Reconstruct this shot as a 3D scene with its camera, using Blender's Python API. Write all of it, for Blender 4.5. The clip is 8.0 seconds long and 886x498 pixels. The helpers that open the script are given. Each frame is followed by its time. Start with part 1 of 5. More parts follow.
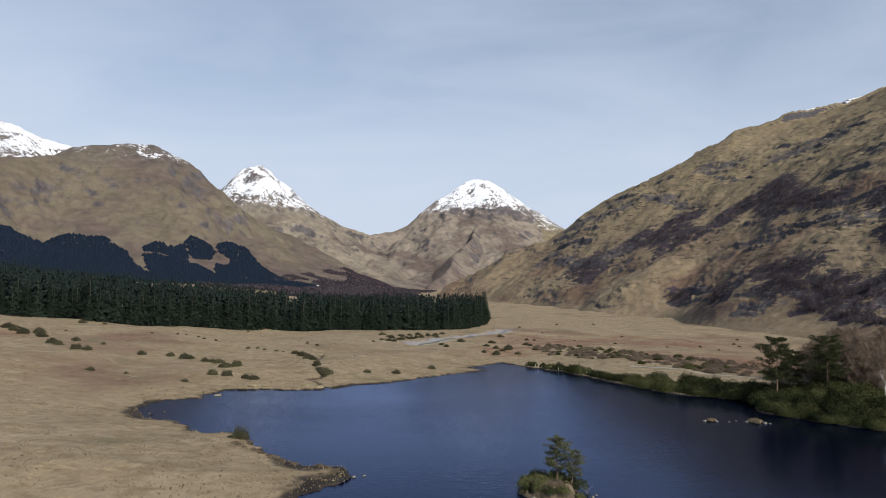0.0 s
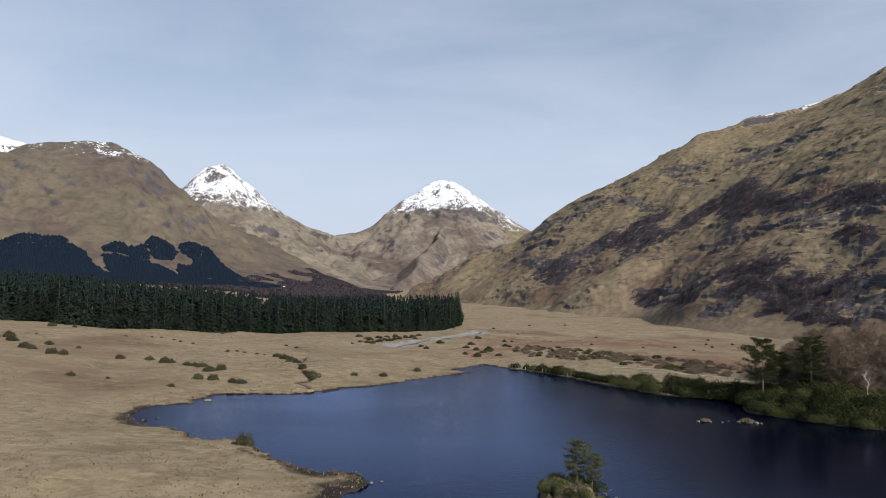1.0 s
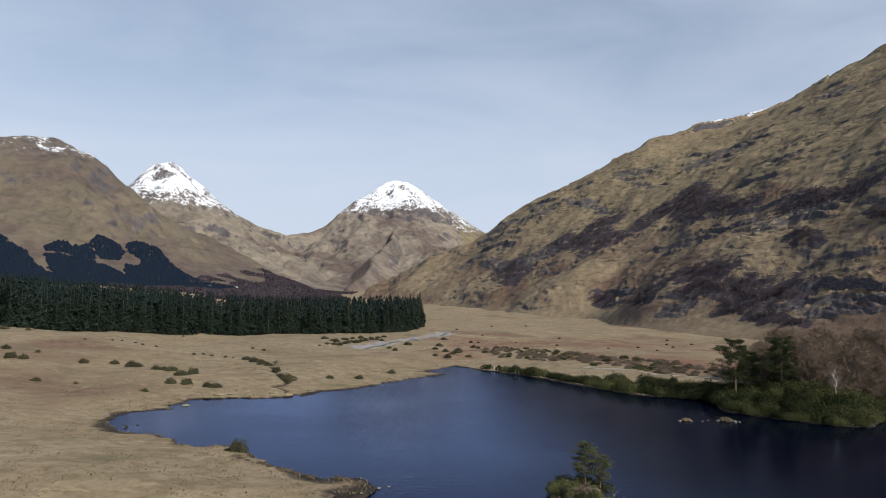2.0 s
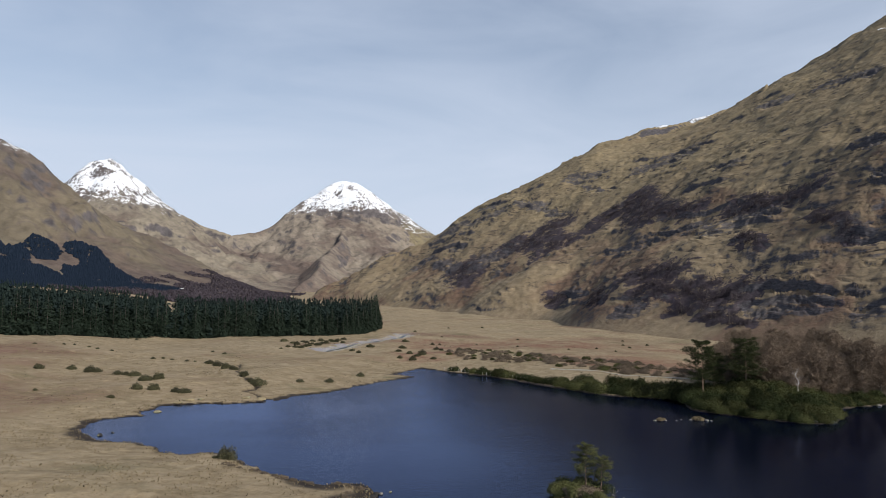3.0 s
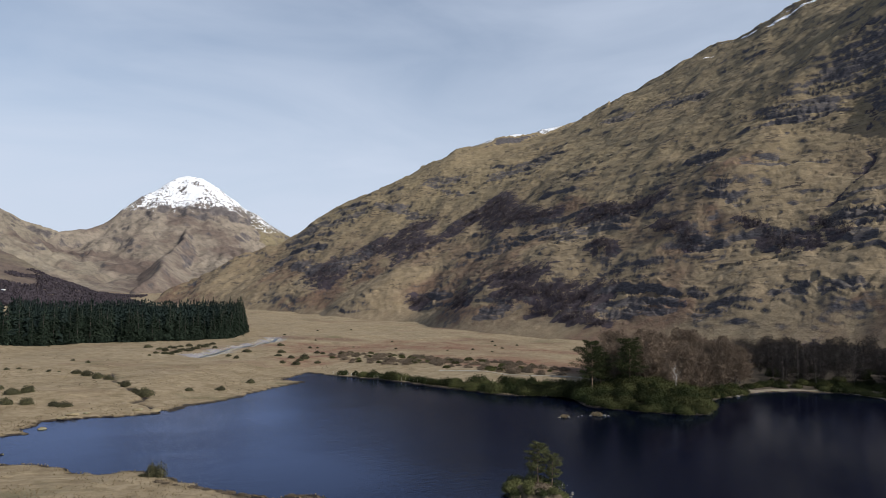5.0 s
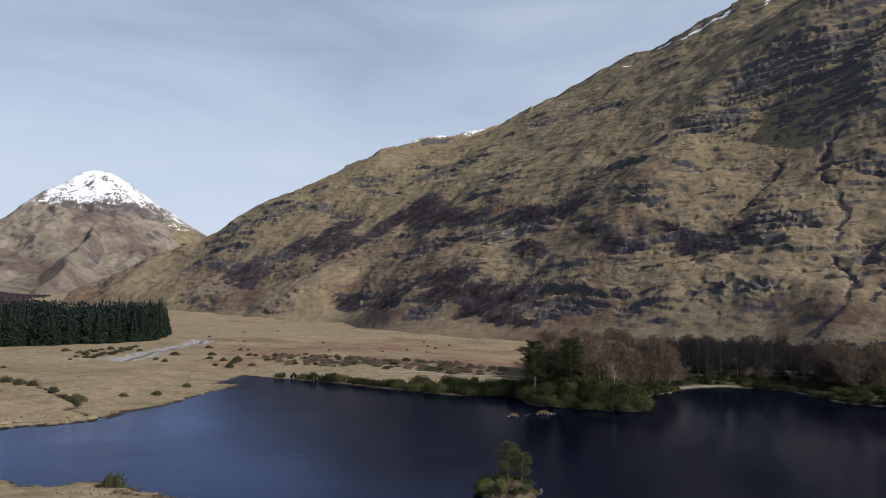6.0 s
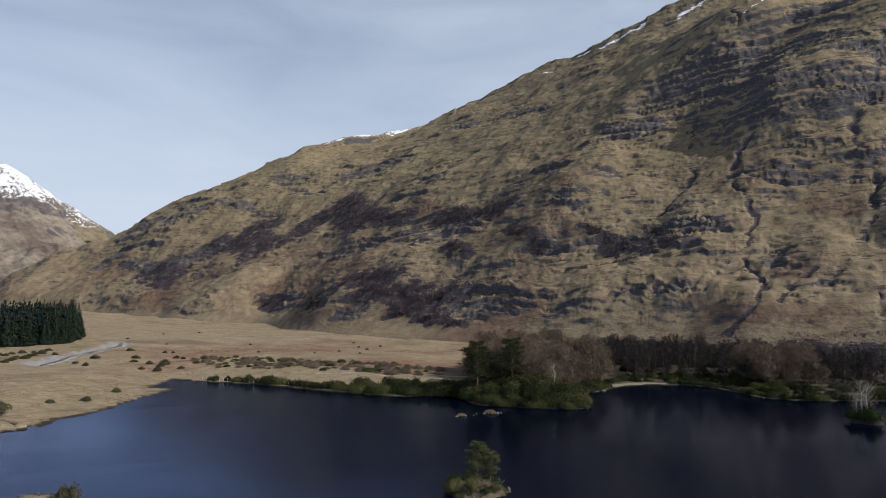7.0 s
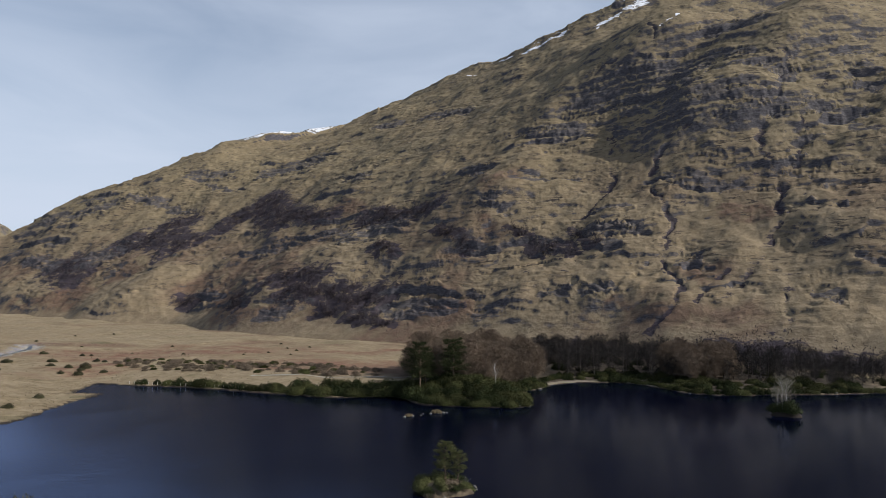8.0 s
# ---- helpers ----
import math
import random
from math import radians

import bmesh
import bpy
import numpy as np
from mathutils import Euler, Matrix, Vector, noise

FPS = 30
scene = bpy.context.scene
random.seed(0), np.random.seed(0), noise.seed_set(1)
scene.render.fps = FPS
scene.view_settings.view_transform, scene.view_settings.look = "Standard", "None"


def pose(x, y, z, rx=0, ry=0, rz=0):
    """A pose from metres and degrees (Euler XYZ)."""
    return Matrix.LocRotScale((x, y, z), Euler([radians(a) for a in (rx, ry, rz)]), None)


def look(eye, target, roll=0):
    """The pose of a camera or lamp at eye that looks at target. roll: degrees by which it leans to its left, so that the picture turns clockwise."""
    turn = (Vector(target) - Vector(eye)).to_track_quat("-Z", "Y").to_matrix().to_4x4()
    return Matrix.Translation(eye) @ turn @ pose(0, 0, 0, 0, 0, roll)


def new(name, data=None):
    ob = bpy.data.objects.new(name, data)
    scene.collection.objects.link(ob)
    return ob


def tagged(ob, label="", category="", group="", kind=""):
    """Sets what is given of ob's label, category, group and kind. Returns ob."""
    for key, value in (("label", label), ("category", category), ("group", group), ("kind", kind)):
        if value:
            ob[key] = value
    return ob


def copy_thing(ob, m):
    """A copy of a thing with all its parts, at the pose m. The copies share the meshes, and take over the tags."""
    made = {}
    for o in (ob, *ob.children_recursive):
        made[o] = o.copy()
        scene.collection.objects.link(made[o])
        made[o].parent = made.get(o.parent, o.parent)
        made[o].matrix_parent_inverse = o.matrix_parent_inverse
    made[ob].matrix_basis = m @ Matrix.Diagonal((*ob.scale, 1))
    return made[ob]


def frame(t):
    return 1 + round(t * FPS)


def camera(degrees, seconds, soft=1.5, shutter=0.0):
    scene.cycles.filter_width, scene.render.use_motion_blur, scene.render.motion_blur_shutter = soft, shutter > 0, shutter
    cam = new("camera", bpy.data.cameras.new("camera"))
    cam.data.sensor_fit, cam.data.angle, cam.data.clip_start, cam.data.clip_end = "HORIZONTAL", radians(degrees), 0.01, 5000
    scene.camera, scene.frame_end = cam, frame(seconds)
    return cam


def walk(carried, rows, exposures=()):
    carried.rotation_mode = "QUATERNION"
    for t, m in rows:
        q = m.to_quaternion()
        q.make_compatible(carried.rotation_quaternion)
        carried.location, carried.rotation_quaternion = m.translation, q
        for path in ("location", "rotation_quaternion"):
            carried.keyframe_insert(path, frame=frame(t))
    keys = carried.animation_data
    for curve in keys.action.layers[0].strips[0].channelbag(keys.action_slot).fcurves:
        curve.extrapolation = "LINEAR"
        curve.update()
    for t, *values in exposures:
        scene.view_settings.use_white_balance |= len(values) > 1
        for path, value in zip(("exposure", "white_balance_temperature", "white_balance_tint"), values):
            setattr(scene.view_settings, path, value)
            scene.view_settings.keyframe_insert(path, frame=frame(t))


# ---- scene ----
cam = camera(65.25, 8.0, soft=0.55)
# seconds, x, y, z, turns about x, y, z
PATH = [
    (0.0, 0.00, 0.00, 31.00, 94.080, -1.205, -0.086),
    (0.5, -4.74, 0.26, 31.27, 94.132, -1.162, -1.359),
    (1.0, -9.42, 0.45, 31.45, 94.194, -1.128, -3.095),
    (1.5, -14.24, 1.00, 31.61, 94.245, -1.104, -5.047),
    (3.0, -28.39, 3.01, 32.04, 94.499, -1.012, -11.411),
    (3.5, -33.08, 4.08, 32.19, 94.565, -0.974, -13.933),
    (4.0, -37.57, 5.28, 32.31, 94.647, -0.934, -16.879),
    (4.5, -42.16, 6.31, 32.41, 94.734, -0.866, -20.334),
    (6.0, -55.75, 10.90, 32.77, 94.891, -0.667, -30.339),
    (6.5, -60.14, 13.11, 32.88, 94.941, -0.656, -33.723),
    (7.0, -64.45, 15.40, 33.00, 94.979, -0.601, -37.088),
    (7.5, -68.55, 17.94, 33.03, 95.018, -0.571, -40.458),
    (8.0, -72.55, 20.61, 33.19, 95.039, -0.540, -43.866),
]
walk(cam, [(t, pose(*row)) for t, *row in PATH], [(0.0, 0.16), (8.0, 0.16)])

# ---- daylight ----
SUN_EL, SUN_AZ = 33.0, math.radians(146.0)          # compass from +y towards +x
world = bpy.data.worlds.new("sky")
scene.world = world
world.use_nodes = True
wt = world.node_tree
wt.nodes.clear()
w_out = wt.nodes.new("ShaderNodeOutputWorld")
w_bg = wt.nodes.new("ShaderNodeBackground")
w_sky = wt.nodes.new("ShaderNodeTexSky")
w_sky.sky_type = "NISHITA"
w_sky.sun_disc = False
w_sky.sun_elevation = radians(SUN_EL)
w_sky.sun_rotation = SUN_AZ
w_sky.altitude = 30
w_sky.air_density = 1.0
w_sky.dust_density = 1.2
w_sky.ozone_density = 1.3
w_co = wt.nodes.new("ShaderNodeTexCoord")
w_map = wt.nodes.new("ShaderNodeMapping")
w_map.inputs["Rotation"].default_value = (0.25, 0.1, 0.5)
w_map.inputs["Scale"].default_value = (1.2, 2.2, 5.5)
w_n = wt.nodes.new("ShaderNodeTexNoise")
w_n.inputs["Scale"].default_value = 1.6
w_n.inputs["Detail"].default_value = 7
w_n.inputs["Roughness"].default_value = 0.52
w_n.inputs["Distortion"].default_value = 0.6
w_ramp = wt.nodes.new("ShaderNodeValToRGB")
w_ramp.color_ramp.elements[0].position = 0.30
w_ramp.color_ramp.elements[0].color = (0.36, 0.36, 0.36, 1)
w_ramp.color_ramp.elements[1].position = 0.72
w_ramp.color_ramp.elements[1].color = (0.72, 0.72, 0.72, 1)
w_mix = wt.nodes.new("ShaderNodeMix")
w_mix.data_type = "RGBA"
w_mix.inputs["B"].default_value = (5.5, 6.2, 7.5, 1)
wt.links.new(w_co.outputs["Generated"], w_map.inputs["Vector"])
wt.links.new(w_map.outputs["Vector"], w_n.inputs["Vector"])
wt.links.new(w_n.outputs["Fac"], w_ramp.inputs["Fac"])
w_sep = wt.nodes.new("ShaderNodeSeparateXYZ")
w_low = wt.nodes.new("ShaderNodeMapRange")
w_low.interpolation_type = "SMOOTHSTEP"
w_low.inputs["From Min"].default_value, w_low.inputs["From Max"].default_value = 0.0, 0.42
w_low.inputs["To Min"].default_value, w_low.inputs["To Max"].default_value = 0.5, 0.0
w_add = wt.nodes.new("ShaderNodeMath")
w_add.operation, w_add.use_clamp = "ADD", True
wt.links.new(w_co.outputs["Generated"], w_sep.inputs["Vector"])
wt.links.new(w_sep.outputs["Z"], w_low.inputs["Value"])
wt.links.new(w_ramp.outputs["Color"], w_add.inputs[0])
wt.links.new(w_low.outputs["Result"], w_add.inputs[1])
w_high = wt.nodes.new("ShaderNodeMapRange")
w_high.interpolation_type = "SMOOTHSTEP"
w_high.inputs["From Min"].default_value, w_high.inputs["From Max"].default_value = 0.40, 0.80
w_high.inputs["To Min"].default_value, w_high.inputs["To Max"].default_value = 1.0, 0.25
w_mul = wt.nodes.new("ShaderNodeMath")
w_mul.operation = "MULTIPLY"
wt.links.new(w_sep.outputs["Z"], w_high.inputs["Value"])
wt.links.new(w_add.outputs["Value"], w_mul.inputs[0])
wt.links.new(w_high.outputs["Result"], w_mul.inputs[1])
wt.links.new(w_mul.outputs["Value"], w_mix.inputs["Factor"])
wt.links.new(w_sky.outputs["Color"], w_mix.inputs["A"])
wt.links.new(w_mix.outputs["Result"], w_bg.inputs["Color"])
w_bg.inputs["Strength"].default_value = 0.100
wt.links.new(w_bg.outputs["Background"], w_out.inputs["Surface"])

sun_data = bpy.data.lights.new("sun", "SUN")
sun_data.energy, sun_data.angle, sun_data.color = 5.0, radians(0.6), (1.0, 0.95, 0.88)
sun = new("sun", sun_data)
_e = radians(SUN_EL)
sun.matrix_world = look((0, 0, 500), (-math.cos(_e) * math.sin(SUN_AZ) * 100, -math.cos(_e) * math.cos(SUN_AZ) * 100, 500 - math.sin(_e) * 100))


# ---- materials ----
class Nodes:
    """A small wrapper to write node materials briefly."""

    def __init__(self, name):
        self.m = bpy.data.materials.new(name)
        self.m.use_nodes = True
        self.t = self.m.node_tree
        self.p = self.t.nodes["Principled BSDF"]
        self.co = self.t.nodes.new("ShaderNodeTexCoord").outputs["Object"]

    def link(self, a, b):
        self.t.links.new(a, b)

    def noise(self, metres, detail=4, rough=0.55, stretch=None, distortion=0.0, co=None):
        n = self.t.nodes.new("ShaderNodeTexNoise")
        n.inputs["Scale"].default_value = 1.0 / metres
        n.inputs["Detail"].default_value = detail
        n.inputs["Roughness"].default_value = rough
        n.inputs["Distortion"].default_value = distortion
        src = co or self.co
        if stretch:
            mp = self.t.nodes.new("ShaderNodeMapping")
            mp.inputs["Scale"].default_value = stretch
            self.link(src, mp.inputs["Vector"])
            src = mp.outputs["Vector"]
        self.link(src, n.inputs["Vector"])
        return n.outputs["Fac"]

    def ramp(self, fac, *stops):
        r = self.t.nodes.new("ShaderNodeValToRGB")
        els = r.color_ramp.elements
        while len(els) < len(stops):
            els.new(0.5)
        for el, (pos, col) in zip(els, stops):
            el.position = pos
            el.color = (*col, 1) if len(col) == 3 else col
        self.link(fac, r.inputs["Fac"])
        return r.outputs["Color"]

    def step(self, fac, lo, hi):
        r = self.t.nodes.new("ShaderNodeMapRange")
        r.interpolation_type = "SMOOTHSTEP"
        r.inputs["From Min"].default_value = lo
        r.inputs["From Max"].default_value = hi
        self.link(fac, r.inputs["Value"])
        return r.outputs["Result"]

    def math(self, op, a, b):
        n = self.t.nodes.new("ShaderNodeMath")
        n.operation = op
        for sock, v in zip(n.inputs, (a, b)):
            if isinstance(v, (int, float)):
                sock.default_value = v
            else:
                self.link(v, sock)
        return n.outputs["Value"]

    def mix(self, fac, a, b, kind="MIX"):
        n = self.t.nodes.new("ShaderNodeMix")
        n.data_type, n.blend_type = "RGBA", kind
        for key, v in (("Factor", fac), ("A", a), ("B", b)):
            s = n.inputs[key] if key == "Factor" else [i for i in n.inputs if i.name == key and i.type == "RGBA"][0]
            if isinstance(v, (int, float)):
                s.default_value = v
            elif isinstance(v, tuple):
                s.default_value = (*v, 1)
            else:
                self.link(v, s)
        return [o for o in n.outputs if o.type == "RGBA"][0]

    def attr(self, name):
        n = self.t.nodes.new("ShaderNodeAttribute")
        n.attribute_name = name
        return n.outputs["Fac"]

    def geo(self, axis, out="Normal"):
        g = self.t.nodes.new("ShaderNodeNewGeometry")
        s = self.t.nodes.new("ShaderNodeSeparateXYZ")
        self.link(g.outputs[out], s.inputs["Vector"])
        return s.outputs[axis]

    def random(self, island=False):
        if island:
            return self.t.nodes.new("ShaderNodeNewGeometry").outputs["Random Per Island"]
        return self.t.nodes.new("ShaderNodeObjectInfo").outputs["Random"]

    def done(self, colour, rough=0.9, bump=None, strength=0.5, distance=0.1, spec=0.2):
        if isinstance(colour, tuple):
            self.p.inputs["Base Color"].default_value = (*colour, 1)
        else:
            self.link(colour, self.p.inputs["Base Color"])
        self.p.inputs["Roughness"].default_value = rough
        self.p.inputs["Specular IOR Level"].default_value = spec
        if bump is not None:
            b = self.t.nodes.new("ShaderNodeBump")
            b.inputs["Strength"].default_value = strength
            b.inputs["Distance"].default_value = distance
            self.link(bump, b.inputs["Height"])
            self.link(b.outputs["Normal"], self.p.inputs["Normal"])
        return self.m


def moor_material():
    n = Nodes("moor_grass")
    big, mid, fine, tiny = n.noise(95, 4), n.noise(17, 5, 0.6, distortion=0.6), n.noise(3.2, 5, 0.65), n.noise(0.7, 4, 0.7)
    straw = n.ramp(mid, (0.25, (0.142, 0.105, 0.062)), (0.5, (0.209, 0.160, 0.100)), (0.75, (0.253, 0.204, 0.135)))
    tuft = n.ramp(fine, (0.38, (0.113, 0.087, 0.048)), (0.55, (0.238, 0.193, 0.125)), (0.8, (0.282, 0.239, 0.172)))
    c = n.mix(0.45, straw, tuft)
    rust = n.ramp(n.noise(24, 5, 0.6, distortion=0.8), (0.3, (0.085, 0.044, 0.029)), (0.7, (0.146, 0.087, 0.062)))
    c = n.mix(n.math("MULTIPLY", n.step(big, 0.52, 0.66), n.step(fine, 0.25, 0.6)), c, rust)
    olive = n.ramp(fine, (0.3, (0.056, 0.055, 0.025)), (0.7, (0.135, 0.122, 0.064)))
    c = n.mix(n.math("MULTIPLY", n.step(n.noise(38, 5, 0.6), 0.56, 0.72), 0.7), c, olive)
    # hummocks: dark hollows and bleached crowns
    hum = n.noise(5.5, 5, 0.7, distortion=0.5)
    c = n.mix(n.math("MULTIPLY", n.step(hum, 0.54, 0.68), 0.55), c, n.ramp(tiny, (0.35, (0.106, 0.079, 0.042)), (0.65, (0.202, 0.154, 0.085))))
    c = n.mix(n.math("MULTIPLY", n.math("SUBTRACT", 1.0, n.step(hum, 0.30, 0.44)), 0.5), c, n.ramp(tiny, (0.35, (0.263, 0.202, 0.118)), (0.65, (0.404, 0.322, 0.198))))
    c = n.mix(n.math("MULTIPLY", n.step(tiny, 0.58, 0.72), 0.5), c, (0.068, 0.053, 0.032))
    # rushes and old heather in patches, worn tracks between
    rush = n.noise(8.5, 5, 0.68, stretch=(0.7, 1.4, 1.0), distortion=0.9)
    c = n.mix(n.math("MULTIPLY", n.step(rush, 0.57, 0.66), 0.6), c, n.ramp(tiny, (0.35, (0.080, 0.062, 0.034)), (0.65, (0.160, 0.128, 0.072))))
    c = n.mix(n.math("MULTIPLY", n.math("SUBTRACT", 1.0, n.step(rush, 0.34, 0.42)), 0.45), c, (0.300, 0.246, 0.165))
    # reddish bog on the flats
    c = n.mix(n.math("MULTIPLY", n.attr("bracken"), n.math("ADD", 0.3, n.math("MULTIPLY", n.step(n.noise(20, 5, 0.65, distortion=0.8), 0.40, 0.58), 0.75))), c, n.ramp(fine, (0.3, (0.108, 0.056, 0.036)), (0.7, (0.190, 0.112, 0.074))))
    # wet peat and mud at the water's edge; also paints shade under the woods
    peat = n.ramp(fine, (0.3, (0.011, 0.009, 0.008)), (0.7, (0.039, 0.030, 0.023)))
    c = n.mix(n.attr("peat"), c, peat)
    # bright river gravel
    gravel = n.ramp(tiny, (0.3, (0.113, 0.111, 0.130)), (0.7, (0.267, 0.265, 0.304)))
    c = n.mix(n.attr("gravel"), c, gravel)
    h = n.math("ADD", n.math("MULTIPLY", fine, 0.7), n.math("MULTIPLY", tiny, 0.3))
    return n.done(c, 0.95, h, 1.0, 0.6)


def hill_material():
    n = Nodes("hill_grass_and_rock")
    big, mid, fine, tiny = n.noise(160, 5), n.noise(38, 6, 0.6, distortion=0.8), n.noise(9, 6, 0.65), n.noise(2.4, 5, 0.7)
    grass = n.ramp(mid, (0.25, (0.146, 0.111, 0.066)), (0.5, (0.210, 0.161, 0.099)), (0.75, (0.272, 0.213, 0.138)))
    tuft = n.ramp(fine, (0.34, (0.128, 0.097, 0.058)), (0.68, (0.272, 0.212, 0.139)))
    c = n.mix(0.5, grass, tuft)
    z = n.geo("Z", "Position")
    rust = n.ramp(fine, (0.3, (0.080, 0.050, 0.036)), (0.7, (0.158, 0.102, 0.070)))
    low = n.math("SUBTRACT", 1.0, n.step(z, 30, 190))
    patch = n.math("MULTIPLY", n.step(big, 0.45, 0.58), n.step(mid, 0.36, 0.54))
    c = n.mix(n.math("MULTIPLY", patch, n.math("ADD", n.math("MULTIPLY", low, 0.65), 0.35)), c, rust)
    # greener turf higher up, bleached grass at the foot
    c = n.mix(n.math("MULTIPLY", n.step(z, 70, 260), 0.5), c, n.ramp(fine, (0.32, (0.104, 0.084, 0.045)), (0.7, (0.250, 0.203, 0.120))))
    c = n.mix(n.math("MULTIPLY", n.math("SUBTRACT", 1.0, n.step(n.math("ADD", z, n.math("MULTIPLY", mid, 30)), 26, 54)), 0.75), c, n.ramp(fine, (0.3, (0.165, 0.125, 0.078)), (0.7, (0.285, 0.225, 0.148))))
    c = n.mix(n.math("MULTIPLY", n.attr("rust"), n.step(fine, 0.22, 0.62)), c, rust)
    # thin level seams where the beds of rock break the turf
    seam = n.noise(3.4, 5, 0.68, stretch=(0.19, 0.19, 1.0), distortion=0.6)
    where = n.step(n.noise(40, 4, 0.6), 0.42, 0.58)
    c = n.mix(n.math("MULTIPLY", n.step(seam, 0.55, 0.60), n.math("ADD", n.math("MULTIPLY", n.math("MULTIPLY", where, n.step(z, 20, 90)), 0.85), 0.10)), c, n.ramp(tiny, (0.3, (0.026, 0.021, 0.020)), (0.7, (0.066, 0.052, 0.042))))
    c = n.mix(n.math("MULTIPLY", n.step(n.noise(1.5, 4, 0.75), 0.54, 0.66), 0.3), c, (0.075, 0.060, 0.034))
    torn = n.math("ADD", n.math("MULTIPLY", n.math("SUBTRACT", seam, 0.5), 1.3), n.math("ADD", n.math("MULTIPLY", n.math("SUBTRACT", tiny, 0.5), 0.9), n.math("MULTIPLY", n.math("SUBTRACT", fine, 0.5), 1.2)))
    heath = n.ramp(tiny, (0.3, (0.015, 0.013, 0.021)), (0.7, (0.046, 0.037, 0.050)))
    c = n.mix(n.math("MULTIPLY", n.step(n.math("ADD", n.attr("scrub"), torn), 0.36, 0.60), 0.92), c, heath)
    rock = n.ramp(n.noise(5, 6, 0.72, stretch=(1, 1, 4)), (0.3, (0.026, 0.024, 0.030)), (0.55, (0.074, 0.069, 0.074)), (0.8, (0.155, 0.148, 0.150)))
    c = n.mix(n.math("MULTIPLY", n.step(n.math("ADD", n.attr("crag"), torn), 0.52, 0.74), 0.85), c, rock)
    slope = n.geo("Z")
    bare = n.math("SUBTRACT", 1.0, n.step(n.math("ADD", slope, n.math("MULTIPLY", n.math("SUBTRACT", fine, 0.5), 0.35)), 0.58, 0.72))
    c = n.mix(bare, c, rock)
    c = n.mix(n.math("MULTIPLY", n.step(tiny, 0.62, 0.75), n.step(mid, 0.45, 0.6)), c, rock)
    streaks = n.noise(6, 6, 0.7, stretch=(0.2, 0.2, 1.0), distortion=0.6)
    c = n.mix(n.step(n.math("ADD", n.math("MULTIPLY", n.attr("snow"), 0.36), streaks), 0.80, 0.85), c, (0.82, 0.84, 0.88))
    beds = n.noise(6.0, 5, 0.62, stretch=(0.28, 0.28, 1.0), distortion=0.4)
    h = n.math("ADD", n.math("MULTIPLY", fine, 0.30), n.math("ADD", n.math("MULTIPLY", tiny, 0.25), n.math("MULTIPLY", beds, 0.35)))
    return n.done(c, 0.95, h, 1.0, 3.0)


def mountain_material(name, snowline, spread, cover, grass=(0.182, 0.150, 0.092)):
    """Grass below, rock on the steep, snow above snowline; cover: 0 to 1, how closed the snow is."""
    n = Nodes(name)
    mid, fine = n.noise(150, 6, 0.62, distortion=0.7), n.noise(34, 6, 0.65)
    dark = tuple(v * 0.5 for v in grass)
    c = n.mix(0.5, n.ramp(mid, (0.3, dark), (0.7, grass)), n.ramp(fine, (0.3, dark), (0.7, tuple(v * 1.25 for v in grass))))
    c = n.mix(n.math("MULTIPLY", n.step(n.noise(330, 5), 0.46, 0.62), 0.85), c, n.ramp(fine, (0.3, (0.055, 0.041, 0.038)), (0.7, (0.116, 0.086, 0.071))))
    rock = n.ramp(fine, (0.3, (0.044, 0.040, 0.042)), (0.7, (0.112, 0.100, 0.100)))
    slope, z = n.geo("Z"), n.geo("Z", "Position")
    steep = n.math("ADD", slope, n.math("MULTIPLY", n.math("SUBTRACT", fine, 0.5), 0.4))
    c = n.mix(n.math("SUBTRACT", 1.0, n.step(steep, 0.56, 0.72)), c, rock)
    # heather ribs and gullies that run down the slope
    ribs = n.noise(55, 6, 0.7, stretch=(1.0, 1.0, 0.28), distortion=1.2)
    c = n.mix(n.math("MULTIPLY", n.step(ribs, 0.53, 0.63), 0.55), c, n.ramp(fine, (0.3, (0.052, 0.042, 0.040)), (0.7, (0.112, 0.090, 0.078))))
    c = n.mix(n.math("MULTIPLY", n.step(z, snowline - 150, snowline + 60), 0.7), c, rock)
    # the cover closes with height; bare ribs and rocks break it up
    streak = n.math("ADD", n.math("MULTIPLY", n.noise(22, 7, 0.80, stretch=(1.6, 1.6, 0.38)), 0.6), n.math("MULTIPLY", n.noise(105, 5, 0.65, distortion=0.6), 0.4))
    rise = n.math("MULTIPLY", n.math("SUBTRACT", z, snowline), 1.0 / spread)
    rise = n.math("MINIMUM", rise, cover)
    shown = n.step(n.math("ADD", n.math("MULTIPLY", n.math("SUBTRACT", streak, 0.5), 20.0), rise), 0.0, 0.35)
    shown = n.math("MULTIPLY", shown, n.step(n.math("ADD", steep, n.math("MULTIPLY", rise, 0.4)), 0.48, 0.62))
    c = n.mix(shown, c, n.ramp(fine, (0.3, (0.60, 0.63, 0.68)), (0.7, (0.70, 0.72, 0.75))))
    return n.done(c, 0.95, n.math("ADD", n.math("ADD", fine, mid), n.math("MULTIPLY", n.noise(10, 4, 0.7), 0.35)), 0.9, 9.0)


